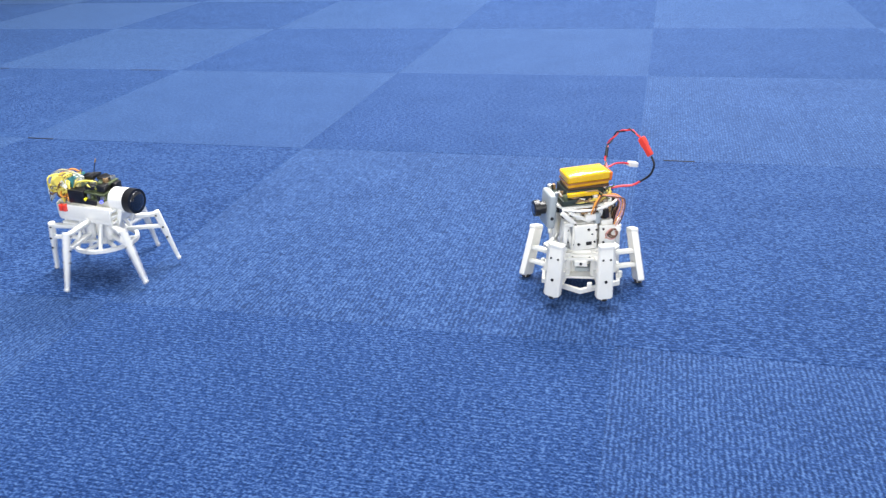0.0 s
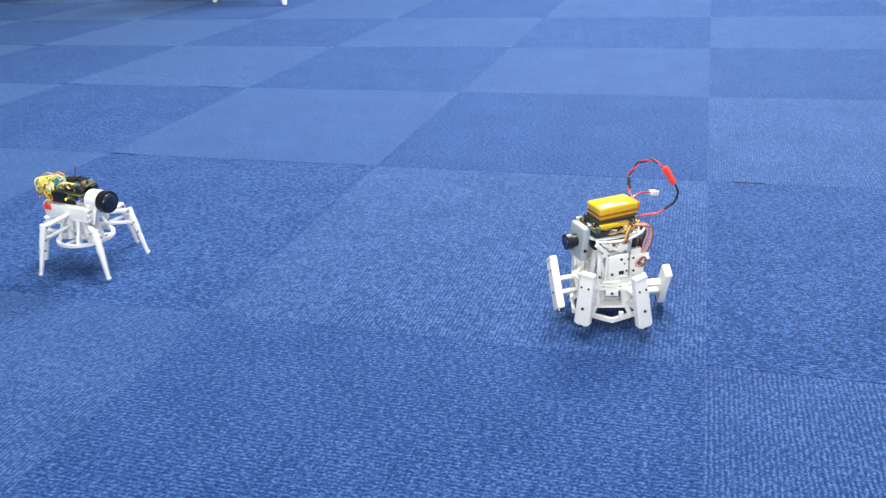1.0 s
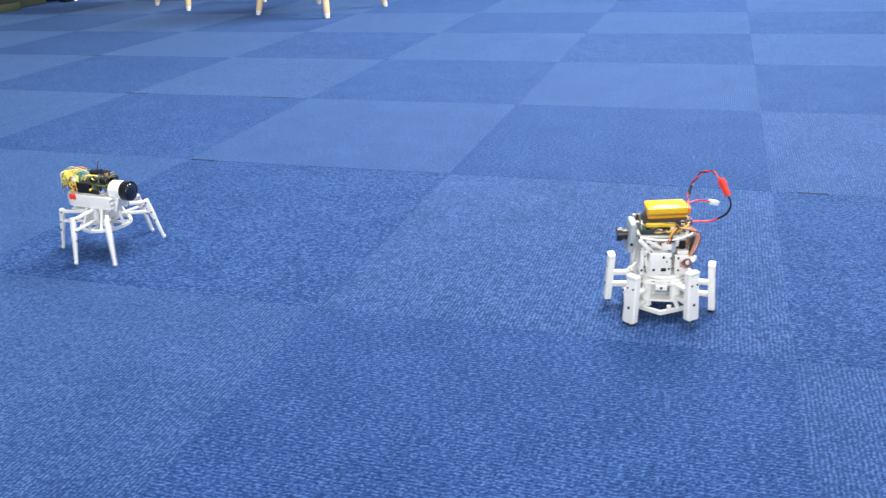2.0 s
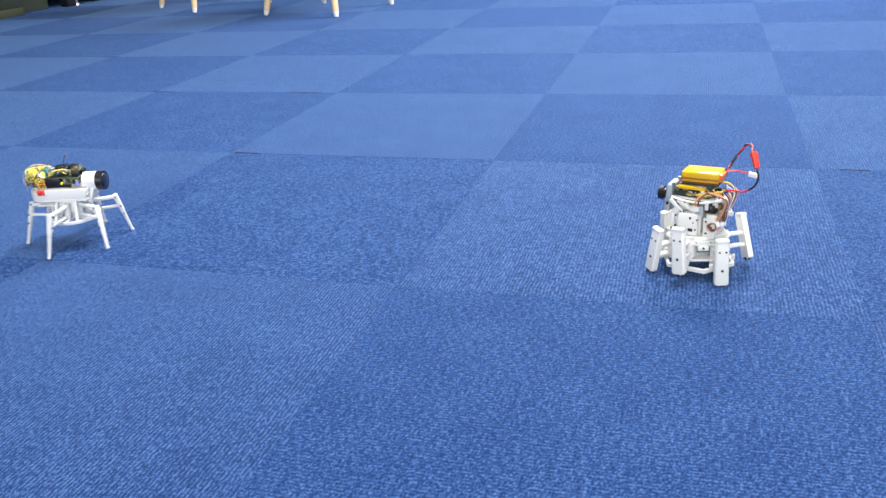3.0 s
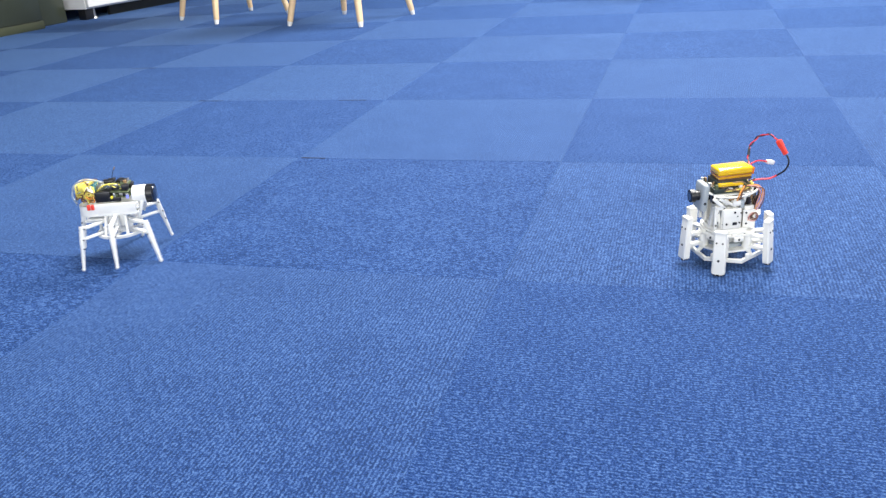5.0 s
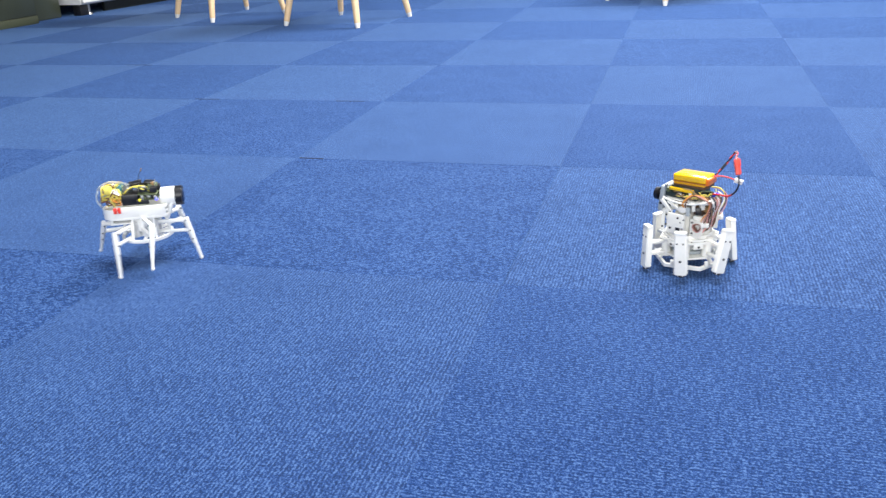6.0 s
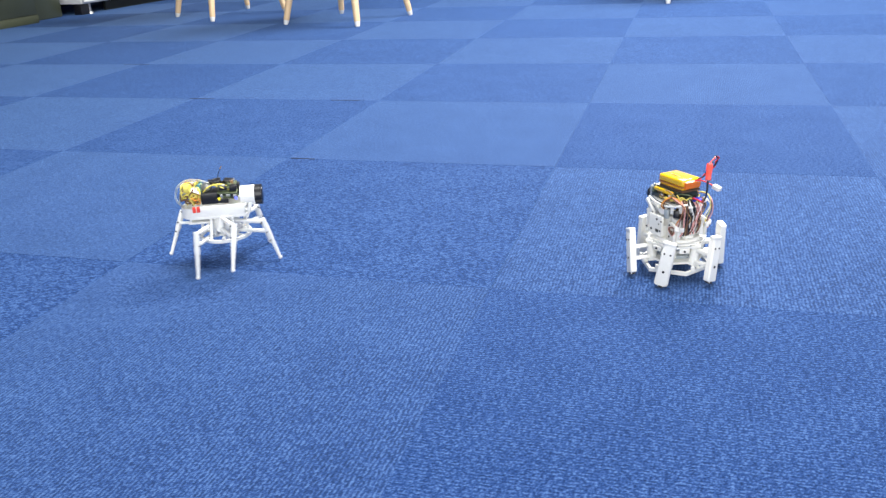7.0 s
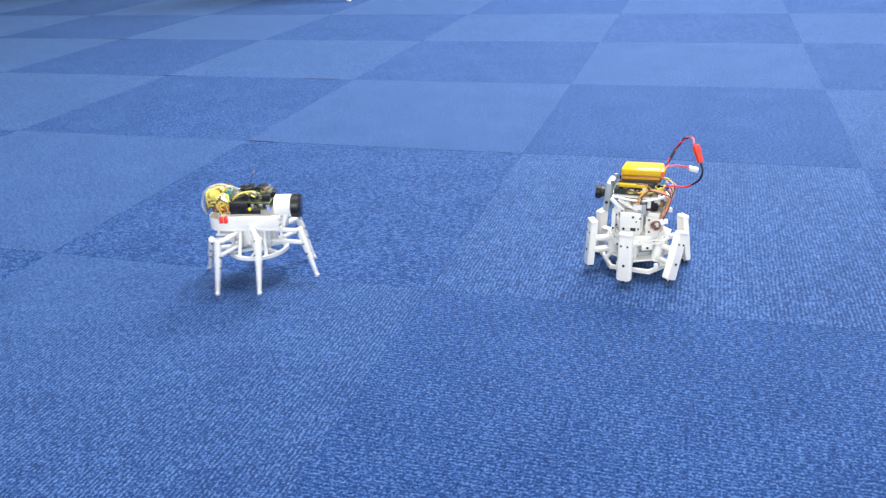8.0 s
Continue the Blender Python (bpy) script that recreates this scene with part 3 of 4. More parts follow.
def stout_robot():
    rb = thing("walking_robot", "six-legged ivory walking robot with a yellow battery and cable loop", "robot", "walking robots on the carpet")
    # leg base, which turns under the tower: two thin hexagonal plates with the hips between them
    bm = bmesh.new()
    ring(bm, 0.0100, 0.0365, 0.0392, 0.0418, 6)
    base = part("leg_base", bm, WHITE_B, rb, "hexagonal white base that carries the legs")
    bm = bmesh.new()
    ring(bm, 0.0215, 0.0345, 0.0196, 0.0220, 6)
    part("lower_plate", bm, WHITE_B, base, "lower hexagonal plate")
    bm = bmesh.new()
    ring(bm, 0.0392, 0.0428, 0.0098, 0.0142, 6, radians(30))
    part("bottom_ring", bm, WHITE_B, base, "thin hexagonal bottom ring")
    bm = bmesh.new()
    rod(bm, (0, 0, 0.0200), (0, 0, 0.0395), 0.0125, 0.0140, 28)
    for a in range(0, 360, 120):
        box(bm, (0.0120, 0.0100, 0.0150), (0.0170 * math.cos(radians(a)), 0.0170 * math.sin(radians(a)), 0.0300), (0, 0, a), bevel=0.0010)
    part("drive_block", bm, WHITE_B, base, "white drive block between the plates")
    bm = bmesh.new()
    rod(bm, (0, 0, 0.0225), (0, 0, 0.0262), 0.0205, 0.0205, 36)
    part("drive_gear", bm, GREY, base, "grey drive gear")
    for k in range(6):
        a = radians(60 * k)
        c, s = math.cos(a), math.sin(a)
        bm = bmesh.new()
        rod(bm, (0.0370 * c, 0.0370 * s, 0.0125), (0.0290 * c, 0.0290 * s, 0.0205), 0.0022, 0.0026, 10)
        part("brace", bm, WHITE_B, base)
        bm = bmesh.new()
        rod(bm, (B_HIP * c, B_HIP * s, 0.0200), (B_HIP * c, B_HIP * s, 0.0436), 0.0044, 0.0044, 18)
        part("hip_post", bm, WHITE_B, base)
        screw(base, (B_HIP * c, B_HIP * s, 0.0437), (0, 0, 1), 0.0017)
        a += radians(30)
        c, s = math.cos(a), math.sin(a)
        bm = bmesh.new()
        box(bm, (0.0026, 0.0120, 0.0058), (0.0312, 0, 0.0362), bevel=0.0007)
        part("edge_rib", bm, WHITE_B, base, at=pose(0, 0, 0, 0, 0, 60 * k + 30))
        screw(base, (0.0327 * c, 0.0327 * s, 0.0362), (c, s, 0), 0.0014)
        for off in (-0.0078, 0.0078):
            screw(base, (0.0290 * c - off * s, 0.0290 * s + off * c, 0.0419), (0, 0, 1), 0.0011)
        bm = bmesh.new()
        box(bm, (0.0030, 0.0044, 0.0070), (0.0385, 0.0085, 0.0165), bevel=0.0006)
        part("stop_lug", bm, WHITE_B, base, at=pose(0, 0, 0, 0, 0, 60 * k + 30))
    bm = bmesh.new()
    rod(bm, (0, 0, 0.0422), (0, 0, 0.0446), 0.0305, 0.0305, 48)
    rod(bm, (0, 0, 0.0444), (0, 0, 0.0478), 0.0272, 0.0262, 48)
    part("turntable", bm, WHITE_B, rb, "round turntable under the tower")
    # tower of servo blocks and brackets
    bm = bmesh.new()
    box(bm, (0.019, 0.034, 0.0250), (0.003, 0, 0.0600), bevel=0.0012)
    box(bm, (0.012, 0.048, 0.0130), (0.004, 0, 0.0540), bevel=0.0012)
    box(bm, (0.046, 0.012, 0.0040), (0.000, 0, 0.0494), bevel=0.0008)
    tower = part("tower", bm, WHITE_B, rb, "white servo tower")
    for s in (-1, 1):
        bm = bmesh.new()
        plate(bm, [(-0.0080, -0.0016), (0.0135, -0.0016), (0.0135, 0.0016), (-0.0080, 0.0016)], 0.0490, 0.0735, 0.0005)
        side = part("side_plate", bm, WHITE_B, tower, "white side plate with holes", at=pose(0.003, s * 0.0255, 0))
        # dark discs stand for the shaded holes of the plate
        for (px, pz, r) in ((0.0000, 0.0690, 0.0014), (-0.0075, 0.0680, 0.0010), (0.0095, 0.0550, 0.0014), (-0.0060, 0.0560, 0.0011), (-0.0035, 0.0640, 0.0008)):
            screw(side, (px, s * 0.0020, pz), (0, s, 0), r)
        # solid black patch in place of a slot's shaded inside
        bm = bmesh.new()
        box(bm, (0.0055, 0.0012, 0.0036), (-0.0005, s * 0.0014, 0.0550), bevel=0.0002)
        part("slot_shade", bm, BLACK, side, "black patch for the shade in a slot")
        bm = bmesh.new()
        box(bm, (0.0040, 0.0040, 0.0300), (0.0195, s * 0.0190, 0.0620), (0, 14, 0), bevel=0.0008)
        box(bm, (0.0240, 0.0036, 0.0034), (0.0100, s * 0.0205, 0.0800), (0, -28, 0), bevel=0.0007)
        part("strut", bm, WHITE_B, tower)
        bm = bmesh.new()
        box(bm, (0.0120, 0.0050, 0.0240), (-0.0180, s * 0.0165, 0.0610), bevel=0.0010)
        rear = part("rear_bracket", bm, WHITE_B, tower)
        screw(rear, (-0.0180, s * 0.0193, 0.0665), (0, s, 0), 0.0013)
        screw(rear, (-0.0180, s * 0.0193, 0.0540), (0, s, 0), 0.0013)
        bm = bmesh.new()
        box(bm, (0.0110, 0.0070, 0.0060), (-0.0010, s * 0.0205, 0.0790), bevel=0.0006)
        part("cable_socket", bm, WHITE_PLUG, rb, "white cable socket")
    for s in (-1, 1):
        bm = bmesh.new()
        box(bm, (0.0030, 0.0060, 0.0260), (0.0235, s * 0.0100, 0.0620), (0, -8, 0), bevel=0.0007)
        box(bm, (0.0200, 0.0030, 0.0040), (0.0150, s * 0.0140, 0.0760), (0, 22, 0), bevel=0.0007)
        part("link_bar", bm, WHITE_B, tower)
        # black block added between the plates to darken the shadowed gap
        bm = bmesh.new()
        box(bm, (0.0220, 0.0100, 0.0100), (0.0130, s * 0.0080, 0.0815), bevel=0.0008)
        part("gap_shade", bm, BLACK, tower, "black block for the shaded gap")
        for px, pz in ((0.0215, 0.0560), (0.0215, 0.0680)):
            screw(rb, (px, s * 0.0216, pz), (0, s, 0), 0.0012)
    bm = bmesh.new()
    box(bm, (0.0110, 0.0200, 0.0150), (-0.0160, 0, 0.0575), bevel=0.0010)
    part("rear_servo", bm, WHITE_B, rb, "white servo between the rear brackets")
    # dark block added under the deck as the shade behind the leads
    bm = bmesh.new()
    box(bm, (0.0120, 0.0180, 0.0130), (-0.0130, 0, 0.0770), bevel=0.0010)
    part("rear_gap_shade", bm, BROWN_FOAM, rb, "dark block for the shaded gaps under the deck")
    # bent arms from the deck down to the turntable, loops of lead and plugs on both flanks
    for s in (-1, 1):
        bm = bmesh.new()
        for p, q in (((0.0270, 0.0860), (0.0150, 0.0745)), ((0.0150, 0.0745), (0.0160, 0.0500)), ((0.0240, 0.0740), (0.0245, 0.0490)), ((0.0150, 0.0745), (0.0240, 0.0740))):
            mid, d = ((p[0] + q[0]) / 2, (p[1] + q[1]) / 2), (q[0] - p[0], q[1] - p[1])
            box(bm, (0.0042, 0.0030, math.hypot(*d) + 0.003), (mid[0], s * 0.0228, mid[1]), (0, math.degrees(math.atan2(d[0], d[1])), 0), bevel=0.0008)
        arm = part("bent_arm", bm, WHITE_B, tower, "bent white linkage arm")
        for px, pz in ((0.0155, 0.0540), (0.0243, 0.0535), (0.0150, 0.0735)):
            screw(arm, (px, s * 0.0245, pz), (0, s, 0), 0.0013)
        bm = bmesh.new()
        plate(bm, [(-0.0070, -0.0014), (0.0070, -0.0014), (0.0070, 0.0014), (-0.0070, 0.0014)], 0.0470, 0.0690, 0.0005)
        rear_plate = part("rear_plate", bm, WHITE_B, tower, "narrow white rear plate", at=pose(-0.0170, s * 0.0215, 0, 0, 0, -14 * s))
        for px, pz in ((0.0030, 0.0520), (-0.0030, 0.0600), (0.0035, 0.0655)):
            screw(rear_plate, (px, s * 0.0018, pz), (0, s, 0), 0.0012)
        for k, mat in enumerate((PINK_WIRE, BROWN_WIRE, BROWN_WIRE)):
            bm = bmesh.new()
            c0 = Vector((-0.0200 - 0.001 * k, s * (0.0245 + 0.0008 * k), 0.0605 + 0.0010 * k))
            r0 = 0.0050 - 0.0007 * k
            tube(bm, [c0 + Vector((r0 * math.cos(a), 0.0012 * math.sin(2 * a) * s, r0 * math.sin(a))) for a in [radians(u) for u in range(0, 360, 45)]], 0.0007, 6, closed=True)
            part("lead_loop", bm, mat, rb)
        bm = bmesh.new()
        box(bm, (0.0046, 0.0040, 0.0062), (0, 0, 0), bevel=0.0005)
        part("lead_plug", bm, WHITE_PLUG, rb, at=pose(-0.0265, s * 0.0235, 0.0650, 20, 25, 0))
        bm = bmesh.new()
        tube(bm, [(0.0270, s * 0.0205, 0.0890), (0.0100, s * 0.0228, 0.0868), (-0.0080, s * 0.0230, 0.0872), (-0.0230, s * 0.0200, 0.0905), (-0.0300, s * 0.0120, 0.0930)], 0.0013, 8)
        part("deck_rail", bm, WHITE_B, rb, "curved white deck rail")
    for k in range(26):
        a = radians(14 * k + 3)
        r = 0.0185 + 0.0035 * ((k * 7) % 5) / 4
        bm = bmesh.new()
        box(bm, (0.0030 + 0.0005 * (k % 4), 0.0040 + 0.0008 * ((k * 3) % 4), 0.0050 + 0.0011 * ((k * 5) % 6)), (0, 0, 0), bevel=0.0005)
        part("bracket", bm, (WHITE_B, GREY, WHITE_B, BLACK, WHITE_B, TAN)[k % 6], rb, at=pose(-0.002 + 1.15 * r * math.cos(a), r * math.sin(a), 0.0775 + 0.0011 * ((k * 4) % 7), 0, 10 * (k % 3) - 10, math.degrees(a)))
    # deck
    bm = bmesh.new()
    deck = [(0.030 * math.copysign(abs(math.cos(radians(a))) ** 0.5, math.cos(radians(a))) - 0.001, 0.0195 * math.copysign(abs(math.sin(radians(a))) ** 0.5, math.sin(radians(a)))) for a in range(0, 360, 12)]
    plate(bm, deck, 0.0878, 0.0898, 0.0005)
    part("deck", bm, WHITE_B, rb, "rounded white deck plate")
    bm = bmesh.new()
    box(bm, (0.040, 0.036, 0.0060), (0.006, 0, 0.0935), bevel=0.0006)
    board = part("circuit_board", bm, BOARD, rb, "dark circuit board on the deck")
    rnd = random.Random(9)
    for k in range(22):
        bm = bmesh.new()
        sx, sy, sz = rnd.uniform(0.002, 0.006), rnd.uniform(0.002, 0.006), rnd.uniform(0.002, 0.0055)
        box(bm, (sx, sy, sz), (0, 0, sz / 2), bevel=0.0003)
        edge = rnd.random()
        x, y = (-0.021 + rnd.uniform(-0.005, 0.006), rnd.uniform(-0.018, 0.018)) if edge < 0.6 else (rnd.uniform(-0.01, 0.026), rnd.choice((-1, 1)) * 0.0165)
        part("chip", bm, rnd.choice((BLACK, SOLDER, GREEN_BOARD, WHITE_PLUG, BLACK, TAN)), board, at=pose(x, y, 0.0900 if x < -0.014 else 0.0963))
    bm = bmesh.new()
    box(bm, (0.036, 0.030, 0.0080), (0.003, 0, 0.1002), bevel=0.0005)
    part("spacer_board", bm, BOARD, rb, "dark spacer board under the battery")
    bm = bmesh.new()
    box(bm, (0.030, 0.0046, 0.0036), (0.006, 0.0165, 0.1010), bevel=0.0005)
    part("tape_edge", bm, WRAP, rb, "yellow tape edge")
    bm = bmesh.new()
    box(bm, (0.040, 0.0255, 0.0026), (-0.001, 0, 0.1053), bevel=0.0006)
    part("foam_pad", bm, BROWN_FOAM, rb, "brown foam pad")
    # battery pack
    bm = bmesh.new()
    box(bm, (0.0415, 0.0260, 0.0082), (-0.0008, 0.0008, 0.1148), (0, 1.5, 0), bevel=0.0022, seg=3)
    pack = part("battery_pack", bm, WRAP, rb, "yellow shrink-wrapped battery pack")
    bm = bmesh.new()
    box(bm, (0.0402, 0.0256, 0.0042), (-0.0008, 0.0004, 0.1086), (0, 1.5, 0), bevel=0.0014)
    part("lower_cell", bm, WRAP_AMBER, pack, "amber lower cell")
    bm = bmesh.new()
    box(bm, (0.0414, 0.0264, 0.0014), (-0.0008, 0.0008, 0.1104), (0, 1.5, 0), bevel=0.0005)
    part("wrap_fold", bm, WRAP_DARK, pack, "dark fold of the wrap")
    for k in range(6):
        bm = bmesh.new()
        box(bm, (0.0013, 0.0026, 0.0003), (-0.0060 + 0.0028 * k, 0.005, 0.11902), (0, 1.5, 0))
        part("print_mark", bm, PRINT, pack, "faint printed mark")
    bm = bmesh.new()
    box(bm, (0.0050, 0.0215, 0.0085), (-0.0222, 0.0005, 0.1132), (0, -10, 0), bevel=0.0012)
    part("wrap_end", bm, WRAP_ORANGE, pack, "folded amber wrap end")
    # front camera
    bm = bmesh.new()
    box(bm, (0.0075, 0.0265, 0.0330), (0.0335, 0, 0.0840), (0, -6, 0), bevel=0.0022, seg=3)
    face = part("camera_plate", bm, GREY, rb, "grey camera plate")
    bm = bmesh.new()
    rod(bm, (0.0370, 0, 0.0850), (0.0430, 0, 0.0850), 0.0062, 0.0058, 24)
    rod(bm, (0.0428, 0, 0.0850), (0.0480, 0, 0.0850), 0.0080, 0.0076, 24)
    tip = part("lens_ring", bm, BLACK, face, "black lens ring")
    bm = bmesh.new()
    rod(bm, (0.0476, 0, 0.0850), (0.0484, 0, 0.0850), 0.0054, 0.0048, 20)
    part("lens", bm, LENS, face, "dark glass lens")
    for s in (-1, 1):
        screw(face, (0.0342, s * 0.0134, 0.0780), (0, s, 0), 0.0018)
        bm = bmesh.new()
        rod(bm, (0.0290, s * 0.0110, 0.0985), (0.0290, s * 0.0110, 0.1030), 0.0022, 0.0020, 10)
        part("stud", bm, SOLDER, face)
    # power lead: a loop with a red connector, and a spare white plug
    for name, mat, pts, r in (
        ("power_lead", BLACK_WIRE, [(-0.0605, 0.0138, 0.1295), (-0.0630, 0.0158, 0.1215), (-0.0600, 0.0145, 0.1115), (-0.0525, 0.0095, 0.1040)], 0.0011),
        ("power_lead", RED_WIRE, [(-0.0535, 0.0100, 0.1047), (-0.0460, 0.0070, 0.1003), (-0.0365, 0.0040, 0.0995), (-0.0270, 0.0030, 0.0985)], 0.0011),
        ("balance_lead", RED_WIRE, [(-0.025, 0.000, 0.1185), (-0.033, -0.003, 0.1200), (-0.042, -0.006, 0.1185), (-0.048, -0.0075, 0.1165)], 0.00085),
        ("balance_lead", WHITE_PLUG, [(-0.025, -0.002, 0.1178), (-0.034, -0.005, 0.1190), (-0.042, -0.0075, 0.1175), (-0.048, -0.0085, 0.1158)], 0.00070),
    ):
        bm = bmesh.new()
        tube(bm, pts, r, 8)
        part(name, bm, mat, rb)
    arc = [Vector(p) for p in ((-0.0225, -0.0005, 0.1145), (-0.0258, -0.0108, 0.1216), (-0.0314, -0.0213, 0.1333), (-0.0400, -0.0183, 0.1458), (-0.0478, -0.0063, 0.1508), (-0.0529, 0.0042, 0.1460))]
    for mat, start in ((RED_WIRE, 0.0), (BLACK_WIRE, math.pi)):
        bm = bmesh.new()
        pts = []
        for i in range(26):
            f = i / 25 * (len(arc) - 1)
            j = min(int(f), len(arc) - 2)
            turn = start + 1.05 * i
            pts.append(arc[j].lerp(arc[j + 1], f - j) + Vector((math.cos(turn), math.sin(turn), 0.5 * math.cos(turn + 1.0))) * 0.0008)
        tube(bm, pts, 0.00075, 6)
        part("power_lead", bm, mat, rb, "twisted power lead")
    bm = bmesh.new()
    rod(bm, arc[1] * 0.75 + arc[2] * 0.25, arc[1] * 0.2 + arc[2] * 0.8, 0.0016, 0.0015, 12)
    part("lead_sleeve", bm, BLACK_WIRE, rb, "black shrink sleeve")
    bm = bmesh.new()
    box(bm, (0.0058, 0.0048, 0.0190), (0, 0, 0), bevel=0.0009)
    box(bm, (0.0066, 0.0054, 0.0080), (0, 0, 0.0045), bevel=0.0007)
    part("power_connector", bm, RED_PLUG, rb, "red power connector", at=Matrix.Translation((-0.0567, 0.0092, 0.1380)) @ Vector((0.0080, -0.0088, 0.0180)).to_track_quat("Z", "Y").to_matrix().to_4x4())
    bm = bmesh.new()
    box(bm, (0.0095, 0.0058, 0.0046), (0, 0, 0), bevel=0.0006)
    part("balance_plug", bm, WHITE_PLUG, rb, "white spare plug", at=pose(-0.0520, -0.0080, 0.1157, 0, -14, 12))
    # servo leads down the side and back
    for s, mats in ((1, (ORANGE_WIRE, PINK_WIRE, BROWN_WIRE)), (-1, (YELLOW_WIRE, BROWN_WIRE, PINK_WIRE))):
        for k, mat in enumerate(mats):
            o = 0.0012 * k
            bm = bmesh.new()
            tube(bm, [(-0.012, s * 0.0200, 0.0985), (-0.024, s * (0.0210 + o), 0.0990 - o), (-0.0315 - o, s * 0.0200, 0.0920), (-0.0300 - o, s * (0.0205 + o), 0.0800), (-0.0240 - 2 * o, s * 0.0220, 0.0700), (-0.0225, s * (0.0205 + o), 0.0600), (-0.0150 - o, s * 0.0225, 0.0560)], 0.00062, 6)
            part("servo_lead", bm, mat, rb)
        bm = bmesh.new()
        tube(bm, [(-0.001, s * 0.0215, 0.0815), (-0.001, s * 0.0250, 0.0870), (-0.004, s * 0.0235, 0.0930), (-0.010, s * 0.0190, 0.0985)], 0.0009, 6)
        part("servo_lead", bm, ORANGE_WIRE, rb)
        bm = bmesh.new()
        tube(bm, [(-0.003, s * 0.0215, 0.0815), (-0.004, s * 0.0245, 0.0870), (-0.006, s * 0.0230, 0.0930), (-0.012, s * 0.0190, 0.0975)], 0.0009, 6)
        part("servo_lead", bm, BROWN_WIRE, rb)
        bm = bmesh.new()
        box(bm, (0.0050, 0.0040, 0.0048), (0, 0, 0), bevel=0.0005)
        part("lead_plug", bm, WHITE_PLUG, rb, at=pose(-0.0295, s * 0.0180, 0.0640, 0, 0, 20 * s))
    for k in range(14):
        bm = bmesh.new()
        a0, a1 = rnd.uniform(0, 6.28), rnd.uniform(0.8, 2.2)
        pts = []
        for j in range(5):
            a = a0 + a1 * j / 4
            pts.append((-0.002 + (0.025 + rnd.uniform(-0.002, 0.003)) * math.cos(a), (0.020 + rnd.uniform(-0.002, 0.003)) * math.sin(a), 0.0965 + rnd.uniform(-0.005, 0.007)))
        tube(bm, pts, 0.0007, 6)
        part("thin_lead", bm, rnd.choice((YELLOW_WIRE, WHITE_PLUG, GREEN_BOARD, BLACK_WIRE, YELLOW_WIRE, TAN)), rb)
    for k in range(16):
        bm = bmesh.new()
        y = -0.0165 + 0.0022 * k
        tube(bm, [(-0.024, y, 0.0960), (-0.031, y + rnd.uniform(-0.004, 0.004), 0.0880), (-0.0285, y * 0.7 + rnd.uniform(-0.004, 0.004), 0.0740), (-0.0265, y * 0.8, 0.0600 + rnd.uniform(0, 0.008)), (-0.0235, y * 0.6 + rnd.uniform(-0.006, 0.006), 0.0530)], 0.0009, 6)
        part("rear_lead", bm, rnd.choice((BROWN_WIRE, WHITE_PLUG, PINK_WIRE, BROWN_WIRE, BLACK_WIRE, BLACK_WIRE, TAN)), rb)
    bm = bmesh.new()
    box(bm, (0.0040, 0.0090, 0.0046), (-0.0275, -0.002, 0.0965), bevel=0.0010)
    part("sleeve", bm, BLUE_PART, rb, "blue sleeved component")
    led(rb, (-0.0308, -0.005, 0.0970), BLUE_LED, "blue_light", 0.0013)
    leg = stout_leg(rb)
    legs = [leg]
    for k in range(1, 6):
        legs.append(copy_thing(leg, pose(0, 0, 0)))
    return rb, base, legs


ROBOT_A, LEGS_A = slim_robot()
ROBOT_B, BASE_B, LEGS_B = stout_robot()


# ---- carpet tiles ----
def carpet_floor():
    bm = bmesh.new()
    box(bm, (ROOM_X1 - ROOM_X0 + 0.4, ROOM_Y1 - ROOM_Y0 + 0.4, 0.2), ((ROOM_X0 + ROOM_X1) / 2, (ROOM_Y0 + ROOM_Y1) / 2, -0.1065))
    floor = tagged(new("floor", mesh_of("floor", bm, SCREED)), "blue carpet tiles laid quarter-turned like a chequerboard", "floor", kind="structure")
    tiles = {}
    for light in (True, False):
        bm = bmesh.new()
        box(bm, (0.4999, 0.4999, 0.0060), (0, 0, -0.0030), bevel=0.0003, seg=1)
        tiles[light] = mesh_of("carpet_tile", bm, CARPET_LIGHT if light else CARPET_DARK, smooth=False)
    rnd = random.Random(2)
    far = {True: bmesh.new(), False: bmesh.new()}
    for i in range(-8, 8):
        for j in range(-8, 12):
            light = (i + j) % 2 != 0
            x, y = 0.25 + 0.5 * i, 0.25 + 0.5 * j
            if -7 <= i < 5 and -3 <= j < 9:
                ob = new("carpet_tile", tiles[light])
                ob.parent = floor
                quarter = 0 if light else 90
                ob.matrix_basis = pose(x + rnd.uniform(-0.0003, 0.0003), y + rnd.uniform(-0.0003, 0.0003), rnd.uniform(-0.0002, 0.0001), 0, 0, quarter + 180 * rnd.randrange(2) + rnd.uniform(-0.04, 0.04))
            else:
                box(far[light], (0.4990, 0.4990, 0.0060), (x, y, -0.0030))
    # dark strips laid on a few open joints for the shade in their gaps
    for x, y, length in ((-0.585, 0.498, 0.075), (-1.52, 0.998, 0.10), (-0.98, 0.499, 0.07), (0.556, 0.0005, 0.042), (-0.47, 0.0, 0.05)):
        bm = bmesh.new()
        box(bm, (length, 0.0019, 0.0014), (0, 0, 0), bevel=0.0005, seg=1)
        ob = new("joint_shade", mesh_of("joint_shade", bm, RUBBER_AND_SHADE))
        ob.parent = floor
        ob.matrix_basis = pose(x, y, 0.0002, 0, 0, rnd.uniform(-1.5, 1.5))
    for light in (True, False):
        ob = new("carpet_rest", mesh_of("carpet_rest", far[light], CARPET_LIGHT if light else CARPET_DARK, smooth=False))
        ob.parent = floor
        tagged(ob, "blue carpet tiles out of view", kind="stuff")


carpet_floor()

